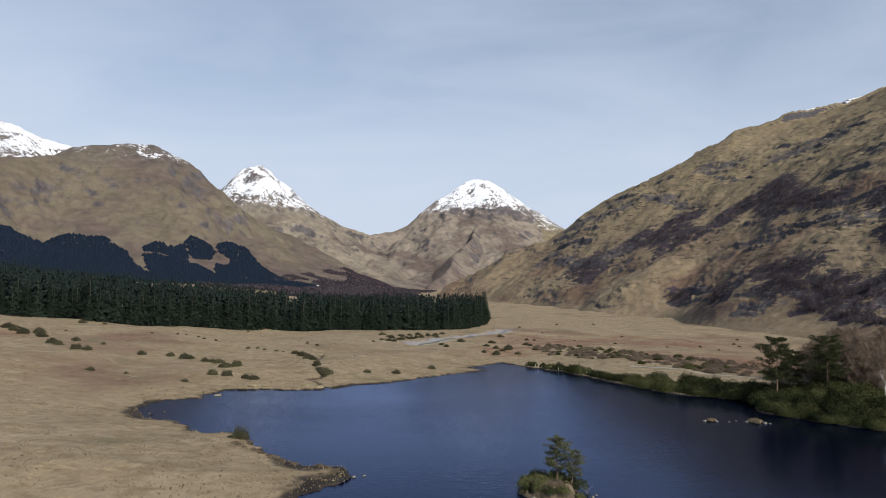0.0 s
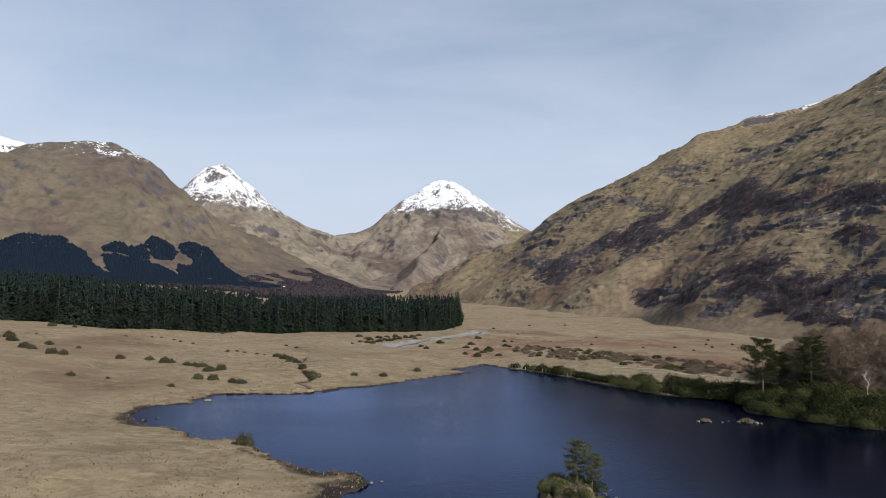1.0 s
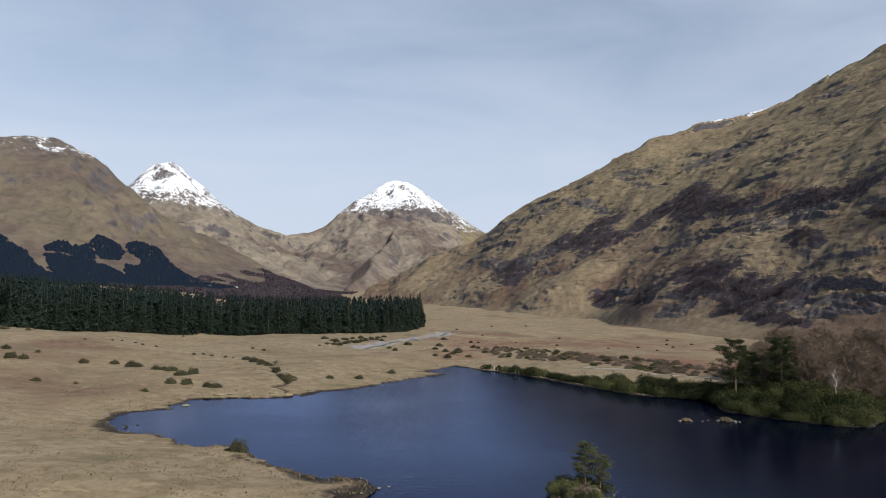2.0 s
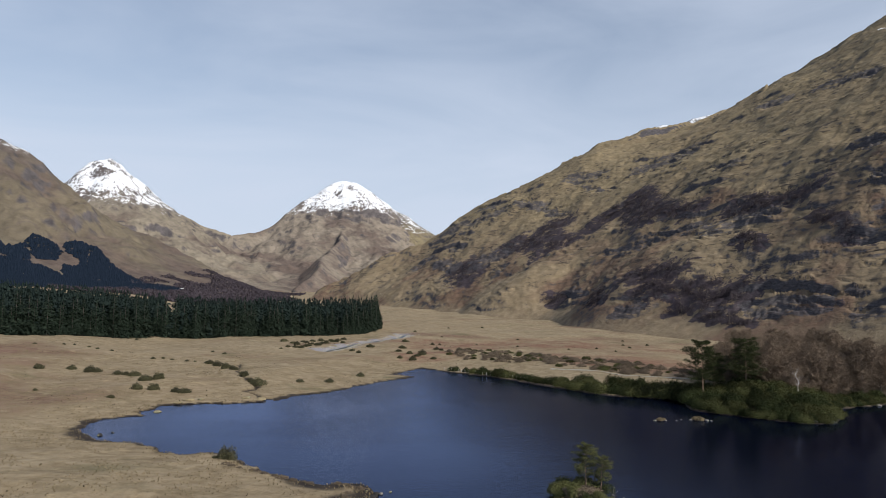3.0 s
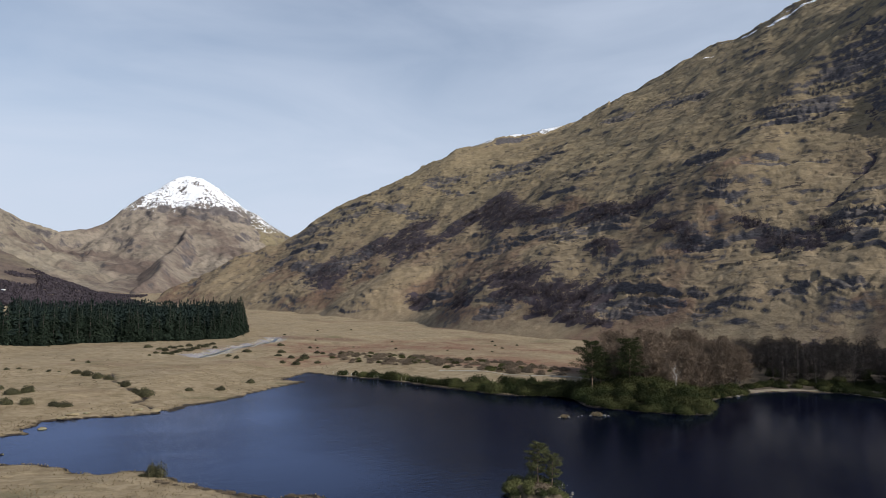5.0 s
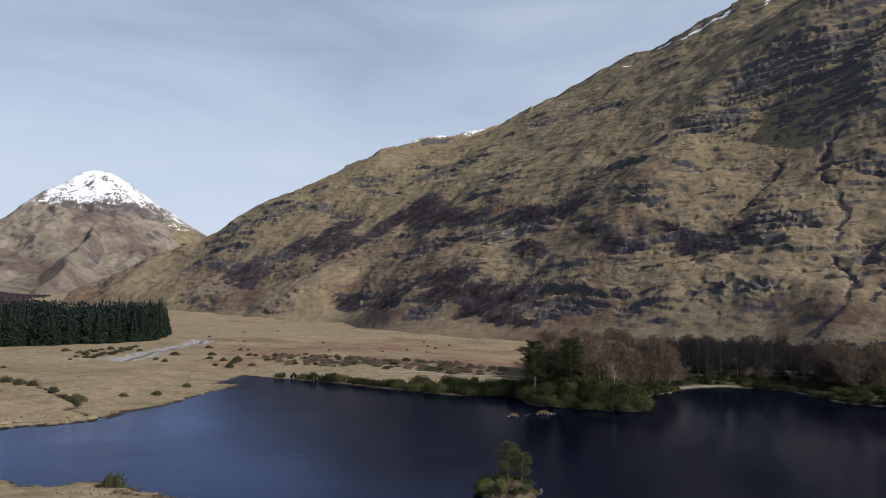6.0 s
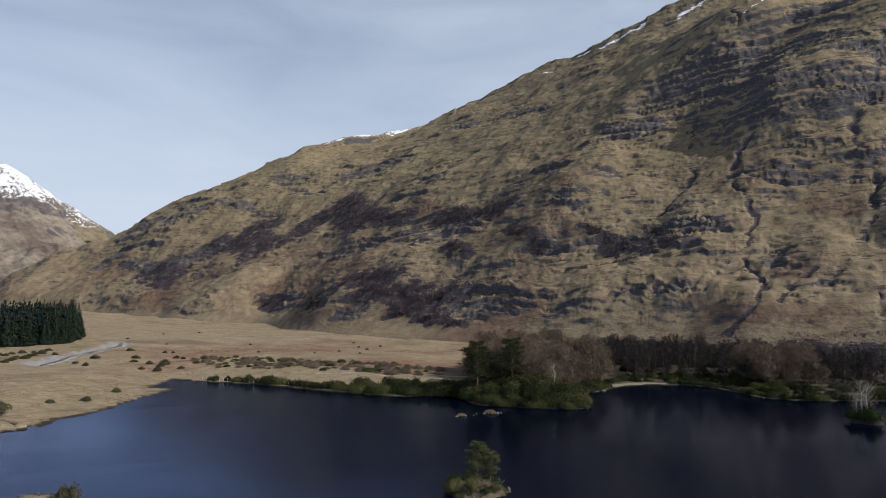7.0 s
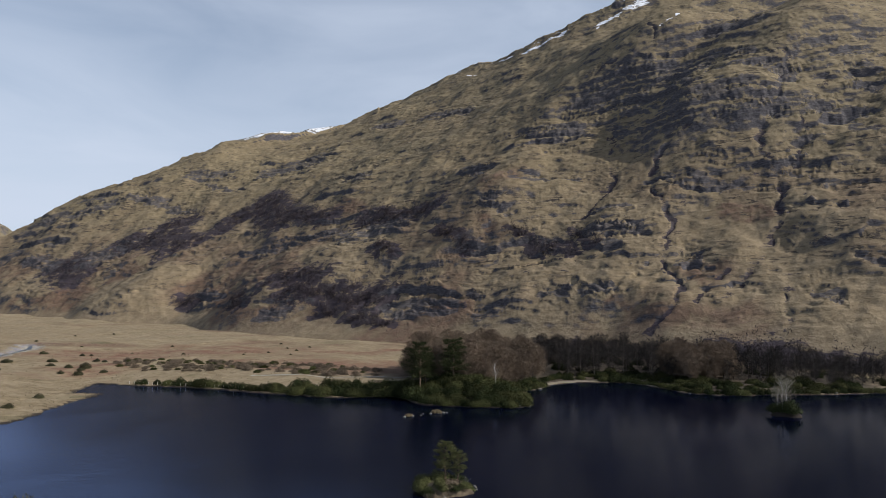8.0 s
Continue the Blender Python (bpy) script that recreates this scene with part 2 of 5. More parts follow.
def water_material(name="lake_water", deep=(0.0006, 0.0011, 0.0060), rough=0.13, wave=0.022, tint=(0.52, 0.645, 0.99), ior=1.225, lee=True):
    n = Nodes(name)
    swell = n.noise(2.4, 4, 0.6, stretch=(1.0, 1.9, 1), distortion=0.4)
    chop = n.noise(0.7, 4, 0.6, stretch=(1.0, 1.7, 1))
    gust = n.noise(42, 4, 0.55, stretch=(0.6, 1.6, 1), distortion=0.5)
    h = n.math("ADD", n.math("MULTIPLY", swell, 0.65), n.math("MULTIPLY", chop, 0.35))
    open_water = n.math("ADD", n.math("MULTIPLY", n.step(gust, 0.3, 0.7), 0.7), 0.35)
    if lee:
        # the wind ruffles the open west of the lake; under the hill it lies calm
        east = n.math("ADD", n.geo("X", "Position"), n.math("MULTIPLY", gust, 60))
        calm = n.step(east, 40, 150)
        open_water = n.math("MULTIPLY", open_water, n.math("SUBTRACT", 1.7, n.math("MULTIPLY", calm, 1.0)))
    n.done(deep, 0.5, n.math("MULTIPLY", h, open_water), 1.0, wave * 2, spec=0.0)
    # the surface's gloss, stronger at grazing angles and blued by the clear deep water
    gloss, fresnel, both = [n.t.nodes.new(k) for k in ("ShaderNodeBsdfGlossy", "ShaderNodeFresnel", "ShaderNodeMixShader")]
    gloss.inputs["Color"].default_value = (*tint, 1)
    gloss.inputs["Roughness"].default_value = rough
    fresnel.inputs["IOR"].default_value = ior
    normal = n.p.inputs["Normal"].links[0].from_socket
    n.link(normal, gloss.inputs["Normal"])
    if lee:
        n.link(n.math("SUBTRACT", rough, n.math("MULTIPLY", calm, rough - 0.09)), gloss.inputs["Roughness"])
    n.link(normal, fresnel.inputs["Normal"])
    n.link(fresnel.outputs["Fac"], both.inputs["Fac"])
    n.link(n.p.outputs["BSDF"], both.inputs[1])
    n.link(gloss.outputs["BSDF"], both.inputs[2])
    n.link(both.outputs["Shader"], n.t.nodes["Material Output"].inputs["Surface"])
    return n.m


def leaf_material(name, dark, light, rough=0.6, per_object=0.3, spec=0.25):
    n = Nodes(name)
    c = n.ramp(n.random(island=True), (0.0, dark), (0.55, tuple((a + b) / 2 for a, b in zip(dark, light))), (1.0, light))
    shade = n.ramp(n.random(), (0.0, (1 - per_object,) * 3), (1.0, (1 + per_object * 0.4,) * 3))
    c = n.mix(1.0, c, shade, "MULTIPLY")
    return n.done(c, rough, spec=spec)


def bark_material(name, dark, light, metres=0.25):
    n = Nodes(name)
    f = n.noise(metres, 5, 0.65, stretch=(1, 1, 0.25))
    return n.done(n.ramp(f, (0.3, dark), (0.7, light)), 0.9, f, 0.5, 0.03)


def stone_material(name="boulder", dark=(0.06, 0.056, 0.052), light=(0.18, 0.17, 0.158)):
    n = Nodes(name)
    f, g = n.noise(0.7, 6, 0.65), n.noise(3, 3)
    c = n.mix(n.step(g, 0.5, 0.65), n.ramp(f, (0.3, dark), (0.7, light)), (0.2, 0.19, 0.12))
    return n.done(c, 0.85, f, 0.6, 0.08)


MOOR, HILL = moor_material(), hill_material()
WATER = water_material()
RIVER = water_material("river_water", (0.09, 0.09, 0.088), 0.35, 0.03, (0.30, 0.31, 0.32), 1.15, False)
SPRUCE = leaf_material("spruce_needles", (0.013, 0.020, 0.015), (0.026, 0.037, 0.025), 0.9, 0.4, 0.03)
FARSPRUCE = leaf_material("far_spruce", (0.010, 0.016, 0.015), (0.018, 0.027, 0.023), 0.9, 0.0, 0.03)
PINE = leaf_material("pine_needles", (0.036, 0.044, 0.016), (0.118, 0.118, 0.048), 0.8, 0.25, 0.08)
DARKPINE = leaf_material("dark_pine_needles", (0.016, 0.022, 0.010), (0.052, 0.058, 0.024), 0.85, 0.25, 0.05)
RHODO = leaf_material("evergreen_leaves", (0.018, 0.024, 0.010), (0.036, 0.043, 0.017), 0.85, 0.5, 0.04)
OLIVE = leaf_material("olive_leaves", (0.036, 0.040, 0.016), (0.068, 0.070, 0.028), 0.85, 0.5, 0.04)
GORSE = leaf_material("gorse_leaves", (0.024, 0.024, 0.011), (0.062, 0.058, 0.026), 0.75, 0.4)
TWIG = leaf_material("larch_twigs", (0.092, 0.067, 0.048), (0.186, 0.139, 0.099), 0.9, 0.3)
PALETWIG = leaf_material("dead_twigs", (0.12, 0.105, 0.075), (0.27, 0.235, 0.17), 0.9, 0.2)
# near black: the hill-foot wood's shade is put into its twig colour
SHADETWIG = leaf_material("shaded_wood_twigs", (0.006, 0.005, 0.006), (0.020, 0.015, 0.014), 0.9, 0.4)
# distance haze is put into this needle colour as navy blue
HAZYSPRUCE = leaf_material("hazy_hill_spruce", (0.007, 0.012, 0.021), (0.012, 0.018, 0.030), 0.95, 0.0, 0.02)
HEATHTWIG = leaf_material("myrtle_twigs", (0.084, 0.064, 0.046), (0.150, 0.118, 0.085), 0.9, 0.35)
FARWOOD = leaf_material("far_wood", (0.030, 0.025, 0.033), (0.048, 0.039, 0.046), 0.95, 0.0)
DARKTWIG = leaf_material("birch_twigs", (0.020, 0.016, 0.022), (0.066, 0.052, 0.056), 0.9, 0.4)
TUSSOCK = leaf_material("dry_tussock", (0.112, 0.088, 0.053), (0.240, 0.190, 0.120), 0.95, 0.0)
DARKHEATH = leaf_material("dark_heather", (0.050, 0.041, 0.025), (0.105, 0.084, 0.052), 0.95, 0.0)
REED = leaf_material("dead_reed", (0.09, 0.070, 0.04), (0.20, 0.158, 0.09), 0.95, 0.2)
BARK = bark_material("pine_bark", (0.06, 0.042, 0.03), (0.2, 0.14, 0.1))
GREYBARK = bark_material("grey_bark", (0.05, 0.042, 0.038), (0.16, 0.14, 0.125))
WHITEBARK = bark_material("birch_bark", (0.22, 0.2, 0.18), (0.7, 0.68, 0.64), 0.5)
STONE = stone_material()
TURF = stone_material("bank_turf", (0.13, 0.105, 0.062), (0.24, 0.195, 0.118))
WETSTONE = stone_material("wet_stone", (0.012, 0.011, 0.010), (0.035, 0.032, 0.030))
SAND = stone_material("pale_sand", (0.12, 0.098, 0.075), (0.225, 0.19, 0.15))
ROADTOP = stone_material("pale_road", (0.2, 0.185, 0.16), (0.32, 0.3, 0.26))
POSTWOOD = bark_material("weathered_post", (0.35, 0.33, 0.29), (0.6, 0.58, 0.53), 0.1)


# ---- noise, grids and mesh helpers ----
def hash01(ix, iy, seed):
    h = (ix.astype(np.int64) * 374761393 + iy.astype(np.int64) * 668265263 + seed * 974711) & 0xFFFFFFFF
    h = ((h ^ (h >> 13)) * 1274126177) & 0xFFFFFFFF
    return ((h ^ (h >> 16)) & 0xFFFFFF) / float(0x1000000)


def perlin(x, y, seed=0):
    x, y = np.asarray(x, float), np.asarray(y, float)
    ix, iy = np.floor(x), np.floor(y)
    fx, fy = x - ix, y - iy
    u, v = fx * fx * fx * (fx * (fx * 6 - 15) + 10), fy * fy * fy * (fy * (fy * 6 - 15) + 10)

    def corner(dx, dy):
        a = hash01(ix + dx, iy + dy, seed) * 2 * math.pi
        return np.cos(a) * (fx - dx) + np.sin(a) * (fy - dy)

    lo = corner(0, 0) * (1 - u) + corner(1, 0) * u
    hi = corner(0, 1) * (1 - u) + corner(1, 1) * u
    return (lo * (1 - v) + hi * v) * 1.5


def fbm(x, y, octaves=5, seed=0, gain=0.5):
    total, amp = 0.0, 1.0
    for k in range(octaves):
        total = total + amp * perlin(x * 2 ** k, y * 2 ** k, seed + k)
        amp *= gain
    return total


def ridged(x, y, octaves=5, seed=0, gain=0.5):
    total, amp = 0.0, 1.0
    for k in range(octaves):
        total = total + amp * (1 - 2 * np.abs(perlin(x * 2 ** k, y * 2 ** k, seed + k)))
        amp *= gain
    return total


def smooth(v, lo, hi):
    s = np.clip((v - lo) / (hi - lo), 0, 1)
    return s * s * (3 - 2 * s)


def mesh_of(name, verts, faces, materials, smooth_shade=False, index=None, **attributes):
    """A mesh from arrays: verts n x 3, faces m x 3 or m x 4."""
    verts, faces = np.asarray(verts, np.float32), np.asarray(faces, np.int32)
    me = bpy.data.meshes.new(name)
    k = faces.shape[1]
    me.vertices.add(len(verts))
    me.vertices.foreach_set("co", verts.ravel())
    me.loops.add(faces.size)
    me.loops.foreach_set("vertex_index", faces.ravel())
    me.polygons.add(len(faces))
    me.polygons.foreach_set("loop_start", np.arange(len(faces), dtype=np.int32) * k)
    if smooth_shade:
        me.polygons.foreach_set("use_smooth", np.ones(len(faces), bool))
    if index is not None:
        me.polygons.foreach_set("material_index", np.asarray(index, np.int32))
    for m in materials if isinstance(materials, (list, tuple)) else [materials]:
        me.materials.append(m)
    for key, values in attributes.items():
        me.attributes.new(key, "FLOAT", "POINT").data.foreach_set("value", np.asarray(values, np.float32).ravel())
    me.update(calc_edges=True)
    return me


def segments(px, py, line):
    """Nearest distance to a polyline, the position along it (in node counts) and the side (positive: left)."""
    best = np.full(px.shape, 1e9)
    where, side = np.zeros(px.shape), np.zeros(px.shape)
    for k in range(len(line) - 1):
        ax, ay, bx, by = *line[k][:2], *line[k + 1][:2]
        dx, dy = bx - ax, by - ay
        s = np.clip(((px - ax) * dx + (py - ay) * dy) / (dx * dx + dy * dy), 0, 1)
        d = np.hypot(px - ax - s * dx, py - ay - s * dy)
        near = d < best
        best = np.where(near, d, best)
        where = np.where(near, k + s, where)
        side = np.where(near, dx * (py - ay) - dy * (px - ax), side)
    return best, where, side


def along(where, values):
    return np.interp(where, np.arange(len(values)), values)


def inside(px, py, loop):
    odd = np.zeros(px.shape, bool)
    for (ax, ay), (bx, by) in zip(loop, loop[1:] + loop[:1]):
        if ay != by:
            odd ^= ((ay > py) != (by > py)) & (px < (bx - ax) * (py - ay) / (by - ay) + ax)
    return odd


def near_any(x, y, spots, spread=1.0):
    m = np.zeros(x.shape)
    for sx, sy, r in spots:
        m = np.maximum(m, np.exp(-((x - sx) ** 2 + (y - sy) ** 2) / (r * r * spread)))
    return m


def bands(x, y, lines, feather=0.8):
    """1 on lines of (x, y, x, y, half width), fading out past their edges."""
    m = np.zeros(x.shape)
    for ax, ay, bx, by, w in lines:
        reach = w * (1 + feather) + 1
        near = (x > min(ax, bx) - reach) & (x < max(ax, bx) + reach) & (y > min(ay, by) - reach) & (y < max(ay, by) + reach)
        if near.any():
            d = segments(x[near], y[near], [(ax, ay), (bx, by)])[0]
            m[near] = np.maximum(m[near], 1 - smooth(d / w, 1 - feather * 0.5, 1 + feather))
    return m


HUB = (-35.0, 10.0)


def sector(name, azimuths, radii, height, materials, keep=None, hub=HUB, attributes=None):
    """A sheet on a fan of azimuths (degrees from +y to +x) and radii; keep(x, y, z) drops what is not wanted."""
    az, r = np.meshgrid(np.radians(azimuths), radii, indexing="ij")
    x, y = hub[0] + r * np.sin(az), hub[1] + r * np.cos(az)
    z = height(x, y)
    n, m = x.shape
    i = np.arange(n * m).reshape(n, m)
    f = np.stack([i[:-1, :-1], i[:-1, 1:], i[1:, 1:], i[1:, :-1]], -1).reshape(-1, 4)[:, ::-1]
    extra = {k: fn(x, y, z).ravel() for k, fn in (attributes or {}).items()}
    v = np.stack([x, y, z], -1).reshape(-1, 3)
    if keep is not None:
        ok = keep(x, y, z).ravel()
        f = f[ok[f].any(1)]
        used = np.unique(f)
        remap = np.full(len(v), -1)
        remap[used] = np.arange(len(used))
        v, f = v[used], remap[f]
        extra = {k: a[used] for k, a in extra.items()}
    return mesh_of(name, v, f, materials, True, **extra)


# ---- the lake's shore ----
WEST_SHORE = [(-22, 107), (-19, 114), (-15, 121), (-18, 127), (-24, 129), (-30, 133), (-34, 138), (-40, 147), (-42, 153), (-47, 157), (-52, 156),
              (-57, 158), (-58, 164), (-64, 169), (-72, 173), (-78, 180), (-82, 197), (-79, 203), (-70, 207), (-73, 213), (-71, 219), (-69, 226), (-57, 229),
              (-46, 230), (-37, 232), (-32, 243), (-18, 255), (-6, 274), (8, 290), (20, 303), (12, 312), (21, 330), (30, 343)]
EAST_SHORE = [(40, 324), (54, 303), (62, 283), (70, 261), (79, 240), (92, 231), (100, 225), (97, 213), (93, 203), (97, 194), (104, 185), (111, 178), (119, 176),
              (128, 183), (138, 196), (149, 204), (162, 207), (176, 212), (187, 214), (200, 212), (209, 206), (216, 197), (213, 184), (207, 172), (200, 160),
              (202, 147), (209, 140), (222, 133), (240, 120), (266, 104), (292, 84), (318, 40)]
SOUTH_SHORE = [(330, -40), (290, -120), (180, -190), (40, -200), (-60, -140), (-90, -60), (-84, 0), (-78, 50), (-64, 84), (-46, 94), (-30, 97)]
SHORE = WEST_SHORE + EAST_SHORE + SOUTH_SHORE
RIVER_LINE = [(-14, 414), (-5, 425), (5, 446), (20, 478), (33, 500), (45, 520), (52, 545)]
BURN = [(-55, 329), (-54, 300), (-48, 271), (-42, 261), (-46, 248), (-39, 236), (-36, 231)]
ISLET, ISLAND = (18.5, 114.5), (168.0, 108.5)


def base_height(x, y):
    z = 2.0 + 0.011 * np.maximum(0, y - 150) + 0.013 * np.maximum(0, y - 520)
    rise = np.maximum(0, -112 - x)
    z = z + 95 * (1 - np.exp(-rise * 0.085 / 95))
    far = np.hypot(x, y)
    z = z + fbm(x / 85, y / 85, 4, 11) * (0.9 + np.minimum(far, 3000) * 0.0016)
    return z + fbm(x / 14, y / 14, 4, 21) * 0.28


def shore_distance(x, y):
    """Metres from the waterline, positive on land; only worked out near the lake."""
    d = np.full(x.shape, 400.0)
    near = (x > -190) & (x < 440) & (y > -300) & (y < 470)
    if near.any():
        dist = segments(x[near], y[near], SHORE + SHORE[:1])[0]
        d[near] = np.where(inside(x[near], y[near], SHORE), -dist, dist)
    return d + np.where(near, fbm(x / 7, y / 7, 3, 5) * 1.3 + fbm(x / 2.6, y / 2.6, 2, 6) * 0.5, 0)


def land(x, y):
    x, y = np.asarray(x, float), np.asarray(y, float)
    flat = x.ndim == 0
    if flat:
        x, y = x.reshape(1), y.reshape(1)
    d = shore_distance(x, y)
    z = base_height(x, y)
    bank = 0.28 + 0.06 * np.maximum(d, 0) + 0.0009 * np.maximum(d, 0) ** 2
    z = np.minimum(z, bank)
    # undercut peat edge, then the lake bed
    edge = smooth(d, -1.3, 0.4)
    z = np.where(d < 0.4, -0.45 - np.minimum(0.12 * np.maximum(-d, 0), 3) + edge * (z + 0.45), z)
    r = segments(x, y, RIVER_LINE)[0]
    z = z - 1.1 * (1 - smooth(r + fbm(x / 9, y / 9, 2, 3) * 1.5, 3.5, 8.0)) * (y > 200)
    z = z - 0.7 * (1 - smooth(segments(x + fbm(x / 6, y / 6, 2, 8) * 2, y, BURN)[0], 0.5, 1.7)) * (d > 0)
    z = np.where(d > 0, z + np.minimum(d * 0.22, 3.6) * np.exp(-((x - 122) / 26) ** 2 - ((y - 206) / 20) ** 2), z)
    for (cx, cy), size, top in ((ISLET, 6.0, 1.5), (ISLAND, 6.5, 1.3)):
        q = np.hypot(x - cx, (y - cy) * 1.15) + fbm(x / 4, y / 4, 3, 9) * 1.6
        z = np.maximum(z, top - 3.0 * smooth(q, size * 0.55, size * 1.15))
    return float(z[0]) if flat else z


def peat_and_shade_mask(x, y, z):
    d = shore_distance(x, y)
    wide = 0.55 + 1.6 * smooth(fbm(x / 26, y / 26, 2, 31), 0.1, 0.5) + 6.0 * np.exp(-((x + 27) ** 2 + (y - 121) ** 2) / 130) + 4 * np.exp(-((x + 76) ** 2 + (y - 178) ** 2) / 260)
    wide = np.where(x > 45, 1.0, wide)
    wet = 1 - smooth(d + fbm(x / 3, y / 3, 2, 33) * 0.8, wide * 0.55, wide)
    wet = wet * (1 - 0.85 * np.exp(-(((x - ISLET[0]) ** 2 + (y - ISLET[1]) ** 2) / 22.0) ** 2))
    wet = np.maximum(wet, (1 - smooth(segments(x + fbm(x / 6, y / 6, 2, 8) * 2, y, BURN)[0], 0.5, 1.4)) * (d > 0))
    # leaf litter under the woods, near black with their shade in the colour
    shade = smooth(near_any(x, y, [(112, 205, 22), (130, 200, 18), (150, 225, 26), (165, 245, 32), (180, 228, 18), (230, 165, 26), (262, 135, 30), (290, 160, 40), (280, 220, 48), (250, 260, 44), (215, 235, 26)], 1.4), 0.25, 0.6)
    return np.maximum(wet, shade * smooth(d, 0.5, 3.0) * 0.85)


def gravel_mask(x, y, z):
    r = segments(x, y, RIVER_LINE)[0] + fbm(x / 13, y / 13, 3, 43) * 6
    return 0.9 * (1 - smooth(r, 4.0, 9.0)) * smooth(y, 380, 400)


def bracken_mask(x, y, z):
    n = fbm(x / 40, y / 40, 4, 51)
    flats = bands(x + n * 16, y + n * 26, [(60, 460, 145, 460, 34), (112, 350, 165, 305, 18), (200, 420, 260, 380, 20), (30, 380, 44, 372, 12)], 1.0)
    west = np.exp(-((x + 205) / 26) ** 2 - ((y - 320) / 16) ** 2)
    return np.clip(flats * 0.95 + west * 0.9, 0, 1)


# ---- the long hillside east of the lake ----
CREST = [(-110, 1830, -8), (-20, 1800, 14), (47, 1779, 48), (81, 1748, 74), (135, 1705, 109), (186, 1670, 136), (237, 1643, 162), (288, 1630, 196),
         (326, 1623, 222), (377, 1612, 261), (471, 1571, 295), (521, 1529, 324), (550, 1503, 356), (613, 1445, 374), (710, 1400, 407), (819, 1386, 446),
         (914, 1388, 501), (1010, 1390, 556), (1030, 1295, 566), (1050, 1200, 575), (1050, 1074, 590), (1055, 987, 599), (1060, 900, 608), (1095, 850, 634),
         (1138, 775, 662), (1180, 700, 690), (1300, 480, 760), (1400, 200, 800), (1450, -100, 800), (1450, -600, 800)]
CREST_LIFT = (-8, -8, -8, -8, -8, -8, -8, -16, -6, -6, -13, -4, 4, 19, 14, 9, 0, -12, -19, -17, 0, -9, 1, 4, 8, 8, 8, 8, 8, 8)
FACE = (178.66, 114.17, 26.87, -59.4, 320.19, 42.37, -252.24, -22.86, 57.41, 53.59)
KNOLLS = [(830, 482, 160, 146.1), (640, 352, 42, 22.0), (548, 1506, 160, 72.2), (338, 806, 60, 10.9), 
          (219, 919, 60, 53.3), (274, 855, 60, -21.4), (489, 513, 60, 20.4), (311, 664, 60, 18.8), (575, 794, 100, 18.9), (133, 1530, 100, -59.6),
          (329, 587, 100, 15.2), (1050, 1074, 100, -30.8), (799, 398, 60, -12.0), (675, 491, 60, -26.9), (780, 651, 60, -19.4), (555, 414, 60, -12.5)]
# rock bands, birch woods, rusty bracken and old snow on the face: from x, y to x, y, and half a width
CRAGS_LOW = [(208, 1432, 221, 1424, 27), (233, 1326, 242, 1226, 16), (264, 1354, 275, 1330, 10), (270, 1186, 314, 1153, 24), (276, 1524, 307, 1476, 19),
             (276, 1095, 283, 1084, 8), (276, 651, 287, 623, 8), (308, 845, 296, 780, 8), (321, 1421, 356, 1377, 23), (331, 510, 345, 444, 9),
             (342, 408, 355, 392, 7), (355, 1493, 378, 1434, 12), (358, 436, 356, 421, 3), (359, 890, 382, 799, 5), (374, 364, 377, 349, 5),
             (381, 331, 386, 313, 5), (394, 806, 405, 746, 6), (398, 1357, 418, 1258, 11), (404, 481, 409, 443, 3), (405, 746, 417, 691, 12)]
CRAGS_MID = [(411, 661, 427, 619, 23), (414, 179, 406, 160, 3), (418, 1258, 428, 1160, 9), (419, 314, 425, 304, 3), (429, 278, 434, 269, 4),
             (433, 354, 434, 338, 6), (450, 162, 449, 148, 3), (454, 374, 455, 329, 6), (459, 502, 450, 471, 5), (461, 349, 456, 314, 3), (478, 384, 480, 361, 5),
             (499, 501, 505, 482, 8), (500, 1332, 539, 1267, 17), (501, 1258, 498, 1128, 7), (507, 472, 523, 440, 3), (510, 207, 502, 182, 3),
             (517, 325, 523, 306, 3), (522, 606, 507, 563, 7), (523, 305, 530, 283, 3), (527, 355, 529, 336, 4)]
CRAGS_HIGH = [(527, 287, 536, 256, 5), (528, 846, 523, 805, 9), (530, 314, 537, 291, 4), (541, 212, 537, 203, 5), (552, 238, 549, 215, 3), (576, 246, 578, 239, 3),
              (585, 1156, 632, 1105, 34), (595, 379, 588, 363, 6), (595, 252, 603, 235, 5), (609, 552, 615, 513, 20), (611, 322, 628, 263, 3),
              (628, 366, 636, 297, 9), (628, 214, 612, 188, 4), (634, 297, 648, 248, 12), (637, 471, 605, 436, 5), (642, 341, 652, 315, 6),
              (646, 248, 644, 218, 11), (659, 412, 611, 371, 13), (670, 543, 682, 500, 12), (681, 365, 689, 323, 5)]
CRAGS_TOP = [(683, 467, 661, 432, 8), (684, 492, 661, 455, 11), (691, 220, 687, 200, 7), (695, 319, 691, 294, 11), (699, 423, 650, 370, 6), (707, 300, 675, 281, 5),
             (718, 277, 717, 260, 4), (719, 513, 714, 469, 3), (720, 222, 715, 205, 8), (723, 454, 707, 390, 19), (735, 252, 751, 234, 7), (739, 394, 718, 334, 9),
             (750, 275, 759, 263, 7), (767, 1084, 778, 1044, 17), (780, 241, 796, 223, 6), (789, 966, 781, 862, 20), (805, 412, 810, 363, 20)]
